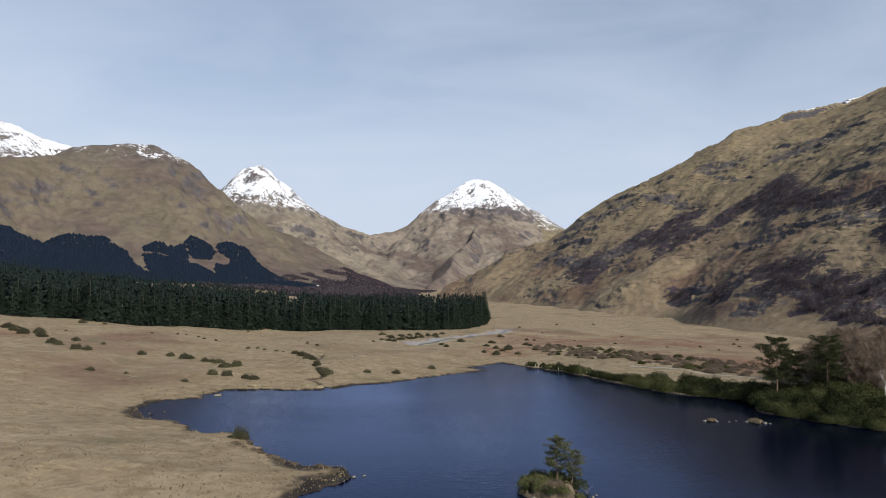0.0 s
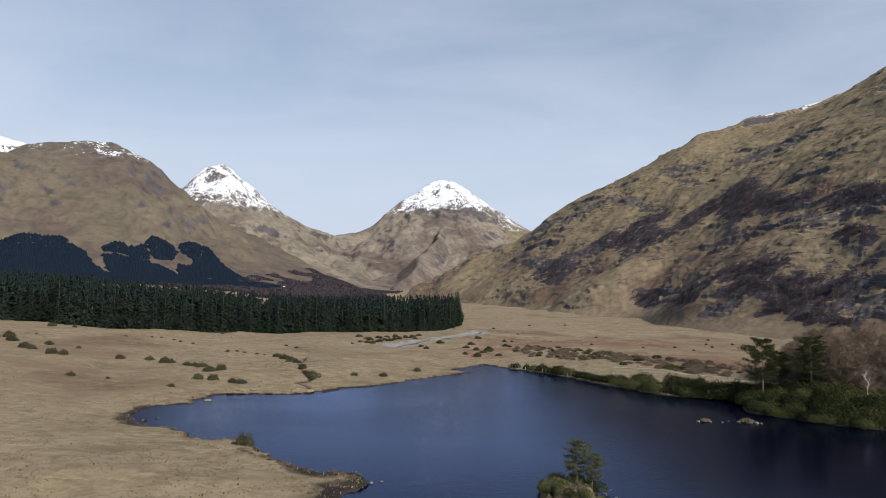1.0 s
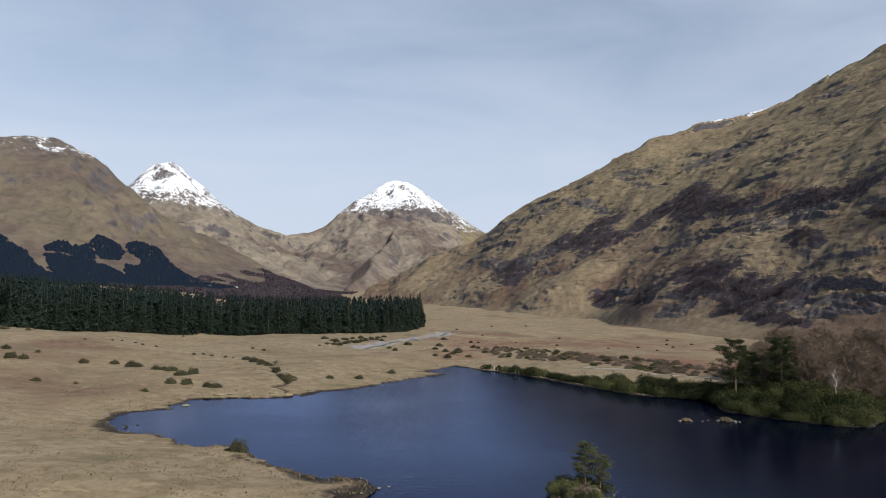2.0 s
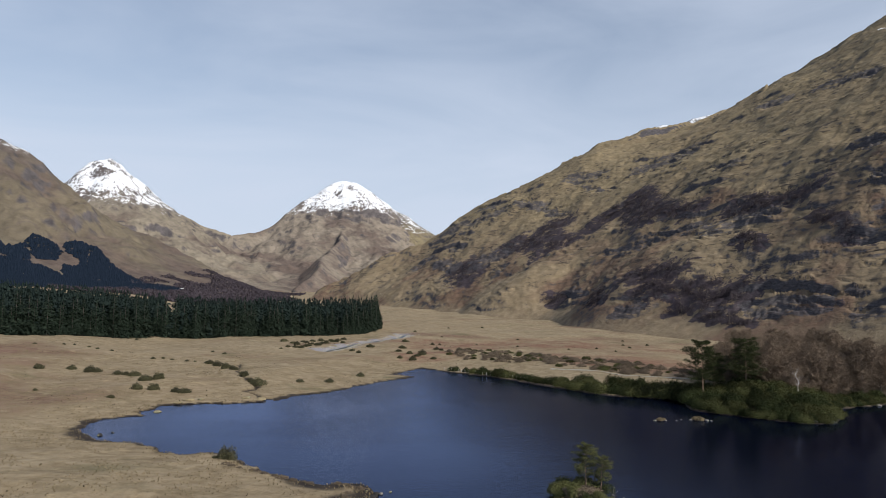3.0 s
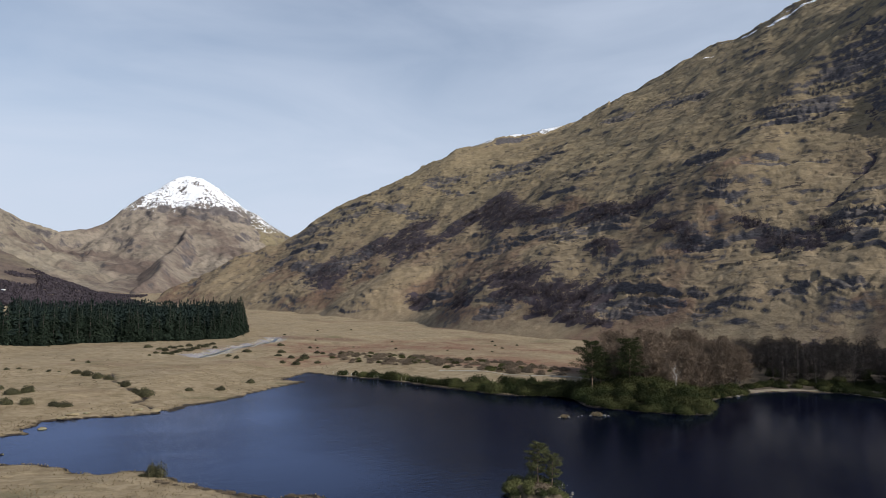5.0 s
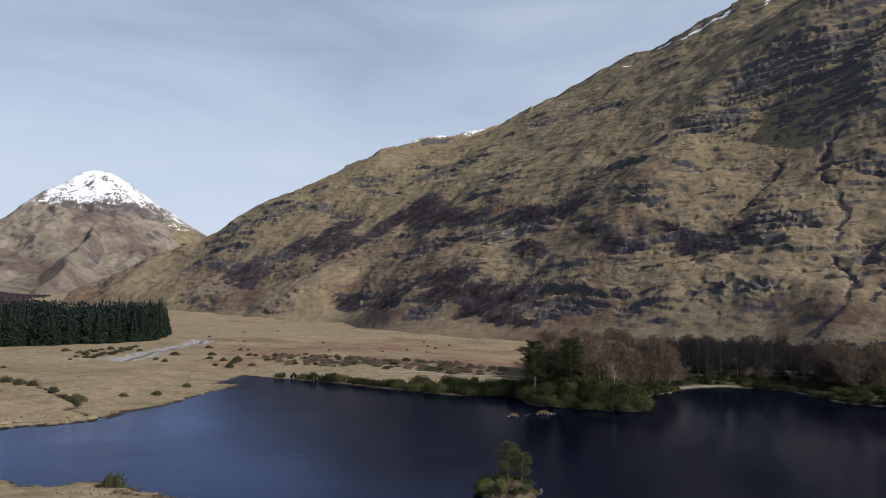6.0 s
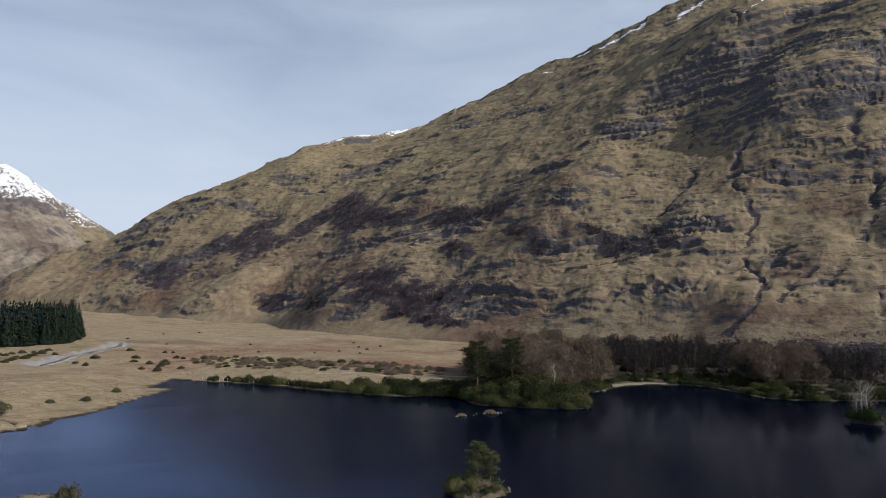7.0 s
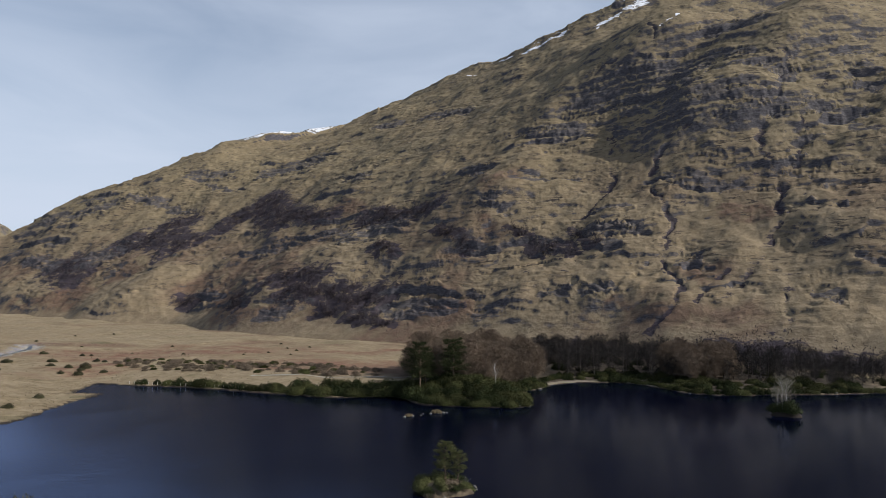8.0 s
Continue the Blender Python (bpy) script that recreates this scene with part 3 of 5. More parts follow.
WOODS = [(325, 1172, 360, 1082, 30), (384, 1145, 402, 1120, 25), (350, 1037, 376, 1029, 27), (248, 1233, 247, 1142, 28), (424, 1018, 474, 995, 25),
         (483, 1013, 435, 869, 28), (435, 869, 441, 768, 15), (445, 695, 451, 589, 20), (386, 608, 385, 568, 7), (419, 545, 404, 481, 7), (289, 865, 294, 837, 11),
         (292, 738, 281, 692, 9), (311, 687, 334, 636, 15), (302, 648, 335, 577, 13), (321, 575, 340, 531, 20), (304, 588, 314, 489, 7), (433, 456, 432, 428, 5),
         (425, 422, 425, 378, 7), (448, 394, 434, 355, 5)]
# woods at the hill's foot; their dark ground colour also stands for shadowed crags
SHADED_FOOT_WOODS = [(326, 300, 334, 232, 14), (336, 232, 352, 172, 15), (348, 172, 344, 96, 15)]
WOODS += SHADED_FOOT_WOODS
RUST = [(501, 271, 501, 243, 8), (423, 264, 423, 246, 9), (461, 778, 458, 724, 9), (316, 484, 331, 436, 7), (221, 1109, 225, 1072, 18), (434, 491, 431, 477, 4),
        (375, 307, 376, 293, 4), (292, 500, 311, 435, 8), (300, 623, 308, 595, 6), (480, 530, 494, 509, 10), (271, 735, 268, 677, 7)]
OLD_SNOW = [(1071, 770, 1149, 715, 8), (1014, 911, 1064, 847, 8), (1046, 1010, 1030, 965, 5), (985, 1050, 978, 1020, 4), (790, 485, 823, 476, 3)]
# stream gullies down the face, in plan, from head to foot, with width and depth
GULLIES = [
    ([(608, 457), (586, 436), (561, 427), (537, 405), (512, 390), (477, 396), (458, 395)], 3.4, 3.0),
    ([(574, 362), (556, 365), (540, 361), (507, 342), (486, 319), (481, 309), (455, 302), (428, 294), (408, 269), (397, 262), (382, 259), (364, 262), (353, 271)], 4.0, 4.0),
]
GULLIES += [
    ([(718, 297), (664, 282), (612, 283), (574, 272), (566, 257), (554, 248), (520, 235), (489, 228), (471, 226), (448, 224), (414, 227)], 4.6, 4.5),
    ([(627, 255), (583, 242), (573, 238), (554, 241)], 3.2, 3.0),
    ([(521, 217), (495, 221), (480, 225)], 3.0, 2.6),
    ([(423, 238), (404, 244), (387, 244)], 3.6, 3.6),
    ([(653, 465), (607, 449)], 4.0, 4.0),
    ([(764, 480), (807, 512)], 3.6, 3.5),
    ([(598, 346), (578, 361)], 3.0, 2.6),
    ([(411, 194), (378, 182), (367, 182)], 3.0, 2.6),
    ([(696, 543), (731, 539), (734, 523)], 4.0, 4.0),
]


FOOT_Y = (-600, 100, 200, 300, 420, 560, 700, 850, 1000, 1150, 1400, 1600, 1760)
FOOT_X = (300, 286, 300, 322, 306, 268, 236, 222, 178, 148, 80, 10, -70)


def hill_shape(x, y):
    u, v = (x - 500) / 500, (np.maximum(y, 250) - 800) / 800
    z = sum(c * u ** i * v ** j for c, (i, j) in zip(FACE, [(i, j) for i in range(4) for j in range(4 - i)]))
    # towards the south the face is an even steep slope
    plane = 52 + 0.665 * (x - 400) + 0.12 * np.maximum(y - 300, -160)
    z = z + (plane - z) * (1 - smooth(y, 290, 440))
    for kx, ky, s, h in KNOLLS:
        z = z + h * np.exp(-((x - kx) ** 2 + (y - ky) ** 2) / (2 * s * s))
    # the slope dies out at its foot
    foot = np.interp(y, FOOT_Y, FOOT_X)
    rim = base_height(x, y) + 0.58 * (x - foot) + 0.0014 * np.maximum(x - foot, 0) ** 2
    z = (z + rim - np.sqrt((z - rim) ** 2 + 260.0)) / 2 + 4.0 * smooth(x - foot, 10, 60)
    d, where, side = segments(x, y, CREST)
    roof = along(where, [c[2] for c in CREST]) + 6 - 0.45 * np.where(side > 0, d, 0)
    z = np.maximum(z, roof - 3 - 0.6 * d - 900 * (1 - smooth(y, 1200, 1400)))
    z = np.where(side > 0, np.minimum(z, roof), np.minimum(z, roof + d * np.interp(y, (1150, 1400), (0.45, -0.03))))
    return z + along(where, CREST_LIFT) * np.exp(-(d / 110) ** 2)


def ledge(bed, spacing, lo=0.36, hi=0.60):
    """How far a stair of that spacing stands off an even slope: flat treads and steep risers."""
    f = bed / spacing
    f = f - np.floor(f)
    return spacing * (smooth(f, lo, hi) - f)


def crag_field(x, y, feather=0.8):
    wx, wy = x + fbm(x / 26, y / 26, 3, 61) * 7, y + fbm(x / 26, y / 26, 3, 62) * 9
    return bands(wx, wy, CRAGS_LOW + CRAGS_MID + CRAGS_HIGH + CRAGS_TOP, feather)


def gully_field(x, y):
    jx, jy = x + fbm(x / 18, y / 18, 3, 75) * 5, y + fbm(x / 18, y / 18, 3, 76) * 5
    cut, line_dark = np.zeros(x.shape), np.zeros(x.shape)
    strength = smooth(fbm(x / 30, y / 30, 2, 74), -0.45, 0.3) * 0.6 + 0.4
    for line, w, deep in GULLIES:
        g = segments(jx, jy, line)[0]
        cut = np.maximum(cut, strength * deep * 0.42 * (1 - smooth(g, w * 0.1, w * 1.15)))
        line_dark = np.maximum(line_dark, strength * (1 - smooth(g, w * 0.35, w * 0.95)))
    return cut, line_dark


def hill_height(x, y):
    z0 = hill_shape(x, y)
    up = smooth(z0, 8, 40)
    z = z0 + up * (fbm(x / 150, y / 150, 3, 65) * 8.0 + fbm(x / 45, y / 45, 4, 68) * 3.6)
    crag = crag_field(x, y, 1.4)
    rough = np.clip(crag + smooth(fbm(x / 130, y / 130, 3, 64), 0.0, 0.55) * 0.55 + 0.2, 0, 1) * up
    # level beds of rock, broken along the slope
    bed = z + fbm(x / 90, y / 90, 4, 66) * 9.0 + fbm(x / 15, y / 15, 3, 60) * 1.7 + 0.04 * y
    run = y + 0.35 * x
    gap1 = smooth(fbm(run / 150, bed / 24, 4, 63), 0.0, 0.38)
    gap2 = smooth(fbm(run / 70, bed / 11, 4, 69), 0.05, 0.35)
    gap3 = smooth(fbm(run / 30, bed / 5.5, 3, 70), 0.0, 0.3)
    z = z + crag * up * (0.20 * ledge(bed, 21, 0.60, 0.80) + 0.7 * (0.4 + 0.6 * gap2) * ledge(bed + 3, 7.5, 0.5, 0.72))
    z = z + rough * (gap1 * 0.30 * ledge(bed, 27) + gap2 * 0.40 * ledge(bed + 3, 12.5)) + up * (0.3 + 0.7 * rough) * gap3 * 0.95 * ledge(bed + 1, 5.2, 0.5, 0.68)
    z = z + rough * (ridged(run / 24, bed / 3.6, 3, 67) - 0.5) * (0.3 + 0.5 * crag) + crag * up * (ridged(x / 9, y / 9, 3, 59) - 0.5) * 0.7 + up * fbm(x / 9, y / 9, 3, 73) * 0.3
    return z - up * gully_field(x, y)[0]


def scrub_and_gully_mask(x, y, z):
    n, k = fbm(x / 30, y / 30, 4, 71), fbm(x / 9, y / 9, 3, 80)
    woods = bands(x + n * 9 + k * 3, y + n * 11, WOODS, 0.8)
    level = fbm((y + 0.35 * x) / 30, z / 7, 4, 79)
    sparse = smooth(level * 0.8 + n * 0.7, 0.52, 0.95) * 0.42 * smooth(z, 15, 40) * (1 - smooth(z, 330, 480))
    # gully lines take the dark scrub colour too
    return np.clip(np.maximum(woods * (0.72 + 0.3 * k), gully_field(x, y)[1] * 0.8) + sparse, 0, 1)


def crag_mask(x, y, z):
    return np.clip(crag_field(x, y) * (0.8 + 0.5 * fbm(x / 12, z / 4, 3, 81)), 0, 1)


def rust_mask(x, y, z):
    n = fbm(x / 22, y / 22, 3, 82)
    return bands(x + n * 9, y + n * 9, RUST, 1.2)


def snow_mask(x, y, z):
    d, _, side = segments(x, y, CREST)
    crest = (1 - smooth(d, 4, 40)) * smooth(z, 520, 600) * (y < 1200) * 0.62
    n = fbm(x / 30, y / 30, 3, 83) * 6
    return np.maximum(bands(x + n, y + n, OLD_SNOW, 1.0), crest)


GROUND_RADII = np.concatenate([np.linspace(14, 92, 14), np.arange(95, 240, 0.85), np.arange(240, 370, 1.05), 371 * (4960 / 371) ** np.linspace(0, 1, 300)])
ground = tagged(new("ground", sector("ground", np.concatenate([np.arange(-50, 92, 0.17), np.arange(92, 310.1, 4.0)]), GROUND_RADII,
                                     land, MOOR, attributes={"peat": peat_and_shade_mask, "gravel": gravel_mask, "bracken": bracken_mask})),
                "straw-coloured moor grass with rusty bog and dark peat edges", "moorland", kind="structure")


def keep_hill(x, y, z):
    d, _, side = segments(x, y, CREST)
    return (z > base_height(x, y) - 14) & (x > -230) & (y < 1960 + 0.3 * x) & ((x > 140) | (y < 1850)) & ~((side > 0) & (d > 140))


hillside = tagged(new("hillside", sector("hillside", np.concatenate([np.arange(-13, 84, 0.095), np.arange(84, 106.1, 0.6)]), 190 * (2350 / 190) ** np.linspace(0, 1, 860), hill_height, HILL, keep_hill, attributes={"scrub": scrub_and_gully_mask, "crag": crag_mask, "rust": rust_mask, "snow": snow_mask})),
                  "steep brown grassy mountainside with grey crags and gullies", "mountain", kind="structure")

_lv = np.array([[-130, -260, 0], [400, -260, 0], [400, 380, 0], [-130, 380, 0]], float)
lake = tagged(new("lake_water", mesh_of("lake_water", _lv, [[0, 1, 2, 3]], WATER)), "dark blue wind-rippled lake water", "lake", kind="structure")


# ---- far mountains ----
def ridge_height(ridges, steep, flare, seed, rough):
    """Mountains as ridges whose flanks fall steeply and flare out at the foot."""
    def height(x, y):
        wx, wy = x + fbm(x / 500, y / 500, 3, seed) * 90, y + fbm(x / 500, y / 500, 3, seed + 5) * 90
        z, off = np.full(x.shape, -50.0), np.full(x.shape, 1e6)
        mx, my = (wx + x) / 2, (wy + y) / 2
        for line in ridges:
            for (ax, ay, az), (bx, by, bz) in zip(line, line[1:]):
                dx, dy = bx - ax, by - ay
                q = np.clip(((mx - ax) * dx + (my - ay) * dy) / (dx * dx + dy * dy), 0, 1)
                d = np.maximum(np.hypot(mx - ax - q * dx, my - ay - q * dy) - 5, 0)
                top = az + (bz - az) * q
                off = np.minimum(off, d)
                z = np.maximum(z, (top + 60) * np.exp(-np.power(d * steep / np.maximum(top, 30), flare)) - 60)
        amp = smooth(z, 30, 260) * (1 - 0.75 * np.exp(-off / 90))
        z = z + amp * (ridged(wx / 260, wy / 260, 5, seed + 9, 0.5) - 0.6) * rough + amp * fbm(x / 60, y / 60, 4, seed + 19) * rough * 0.35
        return z
    return height


def far_mountain(name, label, material, ridges, az, r, steep=0.95, flare=1.15, seed=0, rough=18, daz=0.13, dr=12.0):
    me = sector(name, np.arange(az[0], az[1], daz), np.arange(r[0], r[1], dr), ridge_height(ridges, steep, flare, seed, rough), material,
                lambda x, y, z: z > base_height(x, y) - 30)
    return tagged(new(name, me), label, "mountain", kind="structure")


LEFT_RIDGE = [(-1620, 1850, 450), (-1499, 2000, 440), (-1416, 2180, 443), (-1372, 2383, 497), (-1337, 2460, 541), (-1257, 2501, 560), (-1176, 2540, 575), (-1116, 2567, 584), (-1026, 2605, 545), (-977, 2623, 475), (-903, 2702, 439), (-812, 2783, 363), (-714, 2862, 288), (-586, 2942, 194), (-450, 3016, 115), (-345, 3080, 64)]
far_mountain("hill", "rounded brown hill with streaks of snow on top", mountain_material("hill_left_cover", 566, 70, 0.3, (0.140, 0.116, 0.082)),
             [LEFT_RIDGE, [(-1176, 2540, 577), (-1060, 2300, 380), (-985, 2130, 250), (-920, 1980, 150), (-850, 1800, 80)]], (-42, 3), (1050, 3700), 0.95, 1.25, 101, 24)
far_mountain("snowy_mountain", "high white snow-covered mountain shoulder", mountain_material("snow_shoulder", 650, 100, 1.3),
             [[(-2481, 3008, 974), (-2275, 3228, 887), (-2188, 3348, 857), (-2106, 3400, 818), (-1999, 3464, 778), (-1921, 3508, 761), (-1791, 3576, 695)]], (-44, -20), (2900, 4600), 0.8, 1.2, 131, 25)
# both peaks' grass is paler and bluer: distance haze put into the colour
far_mountain("snowy_peak", "pointed peak with streaky snow above brown slopes", mountain_material("snow_peak_west", 590, 90, 0.5, (0.215, 0.185, 0.142)),
             [[(-1502, 4028, 422), (-1377, 4126, 605), (-1339, 4190, 685), (-1242, 4221, 797), (-1162, 4243, 821), (-1130, 4252, 834), (-1084, 4284, 809), (-987, 4339, 696), (-819, 4424, 550), (-675, 4449, 473), (-469, 4425, 423)], [(-1140, 4240, 820), (-1130, 3990, 580), (-1060, 3648, 340), (-900, 3400, 170)]], (-26, 9), (2000, 4800), 1.12, 1.0, 151, 30)
far_mountain("snowy_peak", "rounded peak with a white snow cap over brown flanks", mountain_material("snow_peak_east", 655, 90, 1.1, (0.215, 0.182, 0.145)),
             [[(-469, 4425, 423), (-352, 4536, 452), (-247, 4643, 522), (-156, 4697, 614), (-62, 4749, 704), (54, 4799, 767), (153, 4847, 862), (225, 4854, 879), (301, 4850, 867), (393, 4834, 801), (489, 4795, 722), (580, 4764, 627), (665, 4701, 545), (750, 4637, 455), (860, 4565, 310)], [(233, 4393, 480), (114, 3898, 318), (47, 3499, 209), (-59, 3199, 90)]],
             (-9, 17), (2000, 4900), 1.08, 1.0, 171, 30)
far_mountain("snowy_ridge", "distant snow-streaked ridge behind the peak", mountain_material("snow_ridge_back", 590, 150, 0.5),
             [[(480, 4880, 735), (561, 4877, 700), (640, 4868, 660), (739, 4854, 592), (837, 4838, 505), (1049, 4797, 330)]], (4, 16), (4500, 4940), 0.9, 1.2, 191, 20)
far_mountain("snowy_ridge", "snow-dusted crest behind the brown mountainside", mountain_material("snow_crest", 550, 90, 0.3, (0.152, 0.136, 0.090)),
             [[(760, 2010, 425), (825, 1985, 490), (853, 1973, 524), (908, 1949, 549), (973, 1917, 575), (1023, 1891, 584), (1071, 1864, 582), (1128, 1830, 600), (1250, 1800, 629), (1420, 1780, 655)]], (12, 50), (1750, 2700), 0.8, 1.2, 211, 7, 0.15, 14.0)


# ---- plants: helpers ----
class Soup:
    """Quads gathered for one mesh."""

    def __init__(self):
        self.v, self.n = [], 0

    def quads(self, q):
        self.v.append(np.asarray(q, float).reshape(-1, 4, 3))

    def tube(self, a, b, ra, rb, sides=5):
        a, b = np.array(a, float), np.array(b, float)
        d = b - a
        d = d / (np.linalg.norm(d) + 1e-9)
        s = np.cross(d, (0.3, 0.9, 0.1) if abs(d[2]) > 0.8 else (0, 0, 1))
        s = s / np.linalg.norm(s)
        t = np.cross(d, s)
        ang = np.arange(sides + 1) / sides * 2 * math.pi
        ring = np.cos(ang)[:, None] * s + np.sin(ang)[:, None] * t
        lo, hi = a + ring * ra, b + ring * rb
        self.quads(np.stack([lo[:-1], lo[1:], hi[1:], hi[:-1]], 1))

    def leaves(self, centres, size, rng, out, narrow=0.75):
        """Leaf blades that lie like roof tiles on a crown, facing outwards."""
        c = np.asarray(centres, float)
        n = len(c)
        face = np.asarray(out) + rng.normal(size=(n, 3)) * 0.42
        a = np.cross(face, rng.normal(size=(n, 3)))
        a /= np.linalg.norm(a, axis=1)[:, None] + 1e-9
        b = np.cross(face, a)
        b /= np.linalg.norm(b, axis=1)[:, None] + 1e-9
        s = size * (0.6 + 0.8 * rng.random(n))[:, None]
        u, w = a * s, b * s * narrow
        self.quads(np.stack([c - u * 0.5, c + w * 0.5, c + u * 0.6, c - w * 0.5], 1))

    def cards(self, centres, size, rng, lift=None, narrow=0.6):
        """Small leaf blades of random turn; lift: outward directions to which they lean."""
        c = np.asarray(centres, float)
        n = len(c)
        a = rng.normal(size=(n, 3))
        if lift is not None:
            a = a * 0.7 + np.asarray(lift) * 1.0
        a /= np.linalg.norm(a, axis=1)[:, None]
        b = np.cross(a, rng.normal(size=(n, 3)))
        b /= np.linalg.norm(b, axis=1)[:, None] + 1e-9
        s = size * (0.6 + 0.8 * rng.random(n))[:, None]
        u, w = a * s, b * s * narrow
        self.quads(np.stack([c - u * 0.5, c + w * 0.5, c + u * 0.6, c - w * 0.5], 1))

    def mesh(self, name, material, smooth_shade=False):
        q = np.concatenate(self.v)
        return mesh_of(name, q.reshape(-1, 3), np.arange(len(q) * 4).reshape(-1, 4), material, smooth_shade)


def empty_thing(name, label, category, group=""):
    return tagged(new(name), label, category, group)


def part_of(name, me, parent, label=""):
    ob = new(name, me)
    ob.parent = parent
    return tagged(ob, label) if label else ob


def turned(x, y, z, turn=0.0, size=1.0, stretch=1.0):
    return Matrix.Translation((x, y, z)) @ Matrix.Rotation(turn, 4, "Z") @ Matrix.Diagonal((size, size, size * stretch, 1))


def surf(x, y):
    """The height of whatever ground lies at x, y."""
    x, y = np.atleast_1d(np.asarray(x, float)), np.atleast_1d(np.asarray(y, float))
    return np.maximum(land(x, y), hill_height(x, y))


def spread_copies(kinds, spots, rng, sink=0.0, lo=0.85, hi=1.15):
    """The first spot of each kind takes the built thing itself, the others its copies."""
    spots = np.asarray(spots, float)
    z = surf(spots[:, 0], spots[:, 1]) - sink
    used = set()
    for (x, y, *rest), zz in zip(spots.tolist(), z):
        k = int(rng.integers(len(kinds)))
        size = (rest[0] if rest else 1.0) * (lo + (hi - lo) * rng.random())
        m = turned(x, y, zz, rng.random() * 6.283, size, 0.92 + 0.16 * rng.random())
        if k in used:
            ob = kinds[k].copy() if not kinds[k].children else copy_thing(kinds[k], Matrix())
            if not kinds[k].children:
                scene.collection.objects.link(ob)
            ob.matrix_basis = m
        else:
            kinds[k].matrix_basis = m
            used.add(k)
    for k, ob in enumerate(kinds):
        if k not in used:
            for o in (*ob.children_recursive, ob):
                bpy.data.objects.remove(o)


# ---- kinds of plant ----
def spruce_soup(rng, h, sprays, soup, base=(0, 0, 0), size=1.0):
    """Drooping sprays of needles, packed on a ragged cone."""
    base = np.array(base, float)
    s = 1 - np.sqrt(rng.random(sprays))
    s = 0.03 + 0.95 * s
    ang = rng.random(sprays) * 6.283
    lobes = 1 + 0.22 * np.sin(ang * 3 + s * 17 + rng.random() * 6) + 0.16 * rng.normal(size=sprays)
    r = (h * 0.19 * (1 - s) ** 0.85 + 0.12) * lobes * (0.45 + 0.55 * np.sqrt(rng.random(sprays)))
    out = np.stack([np.cos(ang), np.sin(ang), 0 * ang], -1)
    side = np.stack([-np.sin(ang), np.cos(ang), 0 * ang], -1)
    c = base + out * r[:, None] + np.stack([0 * s, 0 * s, h * s + 0.02 * h * rng.normal(size=sprays) * (1 - s)], -1)
    long = (size * (0.55 + 0.75 * (1 - s)) * (0.6 + 0.8 * rng.random(sprays)))[:, None]
    fall = out * (0.75 + 0.3 * rng.random((sprays, 1))) + np.array([0, 0, -0.55]) + rng.normal(size=(sprays, 3)) * 0.35
    w = (side + rng.normal(size=(sprays, 3)) * 0.35) * long * 0.42
    soup.quads(np.stack([c - fall * long * 0.5, c + w, c + fall * long * 0.6, c - w], 1))
    top = base + np.array([0, 0, h])
    soup.tube(top - np.array([0, 0, h * 0.12]), top, 0.28 * size, 0.02, 3)


def spruce(rng, h):
    ob = empty_thing("conifer", "tall dark green spruce at the plantation's edge", "conifer tree", "plantation edge")
    t = Soup()
    t.tube((0, 0, -0.5), (0, 0, h * 0.5), 0.26, 0.15, 6)
    t.tube((0, 0, h * 0.5), (0, 0, h * 0.96), 0.15, 0.03, 5)
    part_of("trunk", t.mesh("spruce_trunk", GREYBARK), ob)
    c = Soup()
    spruce_soup(rng, h, 1100, c, (0, 0, 0), 0.85)
    part_of("crown", c.mesh("spruce_crown", SPRUCE), ob)
    return ob


def pine(rng, h, label, lean=0.4, needles=52, wide=1.0, material=None):
    """A Scots pine: bare lower trunk, level limbs, needles in flat tufts."""
    ob = empty_thing("pine_tree", label, "pine tree")
    t, c = Soup(), Soup()
    pts = [np.array([lean * (k / 6) ** 1.5 + rng.normal() * 0.06, rng.normal() * 0.08, h * k / 6.0 - (0.6 if k == 0 else 0)]) for k in range(7)]
    for k in range(6):
        t.tube(pts[k], pts[k + 1], h * 0.017 * (1 - k / 6.6), h * 0.017 * (1 - (k + 1) / 6.6), 7)
    limbs = 34
    for k in range(limbs):
        s = 0.30 + 0.69 * k / limbs
        i = min(5, int(s * 6))
        root = pts[i] + (pts[i + 1] - pts[i]) * (s * 6 - i)
        ang = k * 2.4 + rng.normal() * 0.3
        reach = h * (0.25 * math.sqrt(max(0.0, 1 - ((s - 0.55) / 0.47) ** 2)) + 0.03) * (0.6 + 0.65 * rng.random()) * wide
        d = np.array([math.cos(ang), math.sin(ang), 0.12 + 0.35 * rng.random() * s])
        end = root + d * reach
        t.tube(root, end, 0.05 * h / 14, 0.015, 4)
        for q in np.linspace(0.4, 1.05, 5):
            centre = root + d * reach * q + rng.normal(size=3) * reach * 0.07
            cloud = centre + rng.normal(size=(needles, 3)) * np.array([0.17, 0.17, 0.075]) * (0.5 * reach + 0.075 * h)
            c.cards(cloud, 0.30 * (h / 14) ** 0.5, rng, np.array([0, 0, 0.5]), 0.34)
    part_of("trunk", t.mesh("pine_trunk", BARK), ob)
    part_of("crown", c.mesh("pine_crown", material or PINE), ob)
    return ob


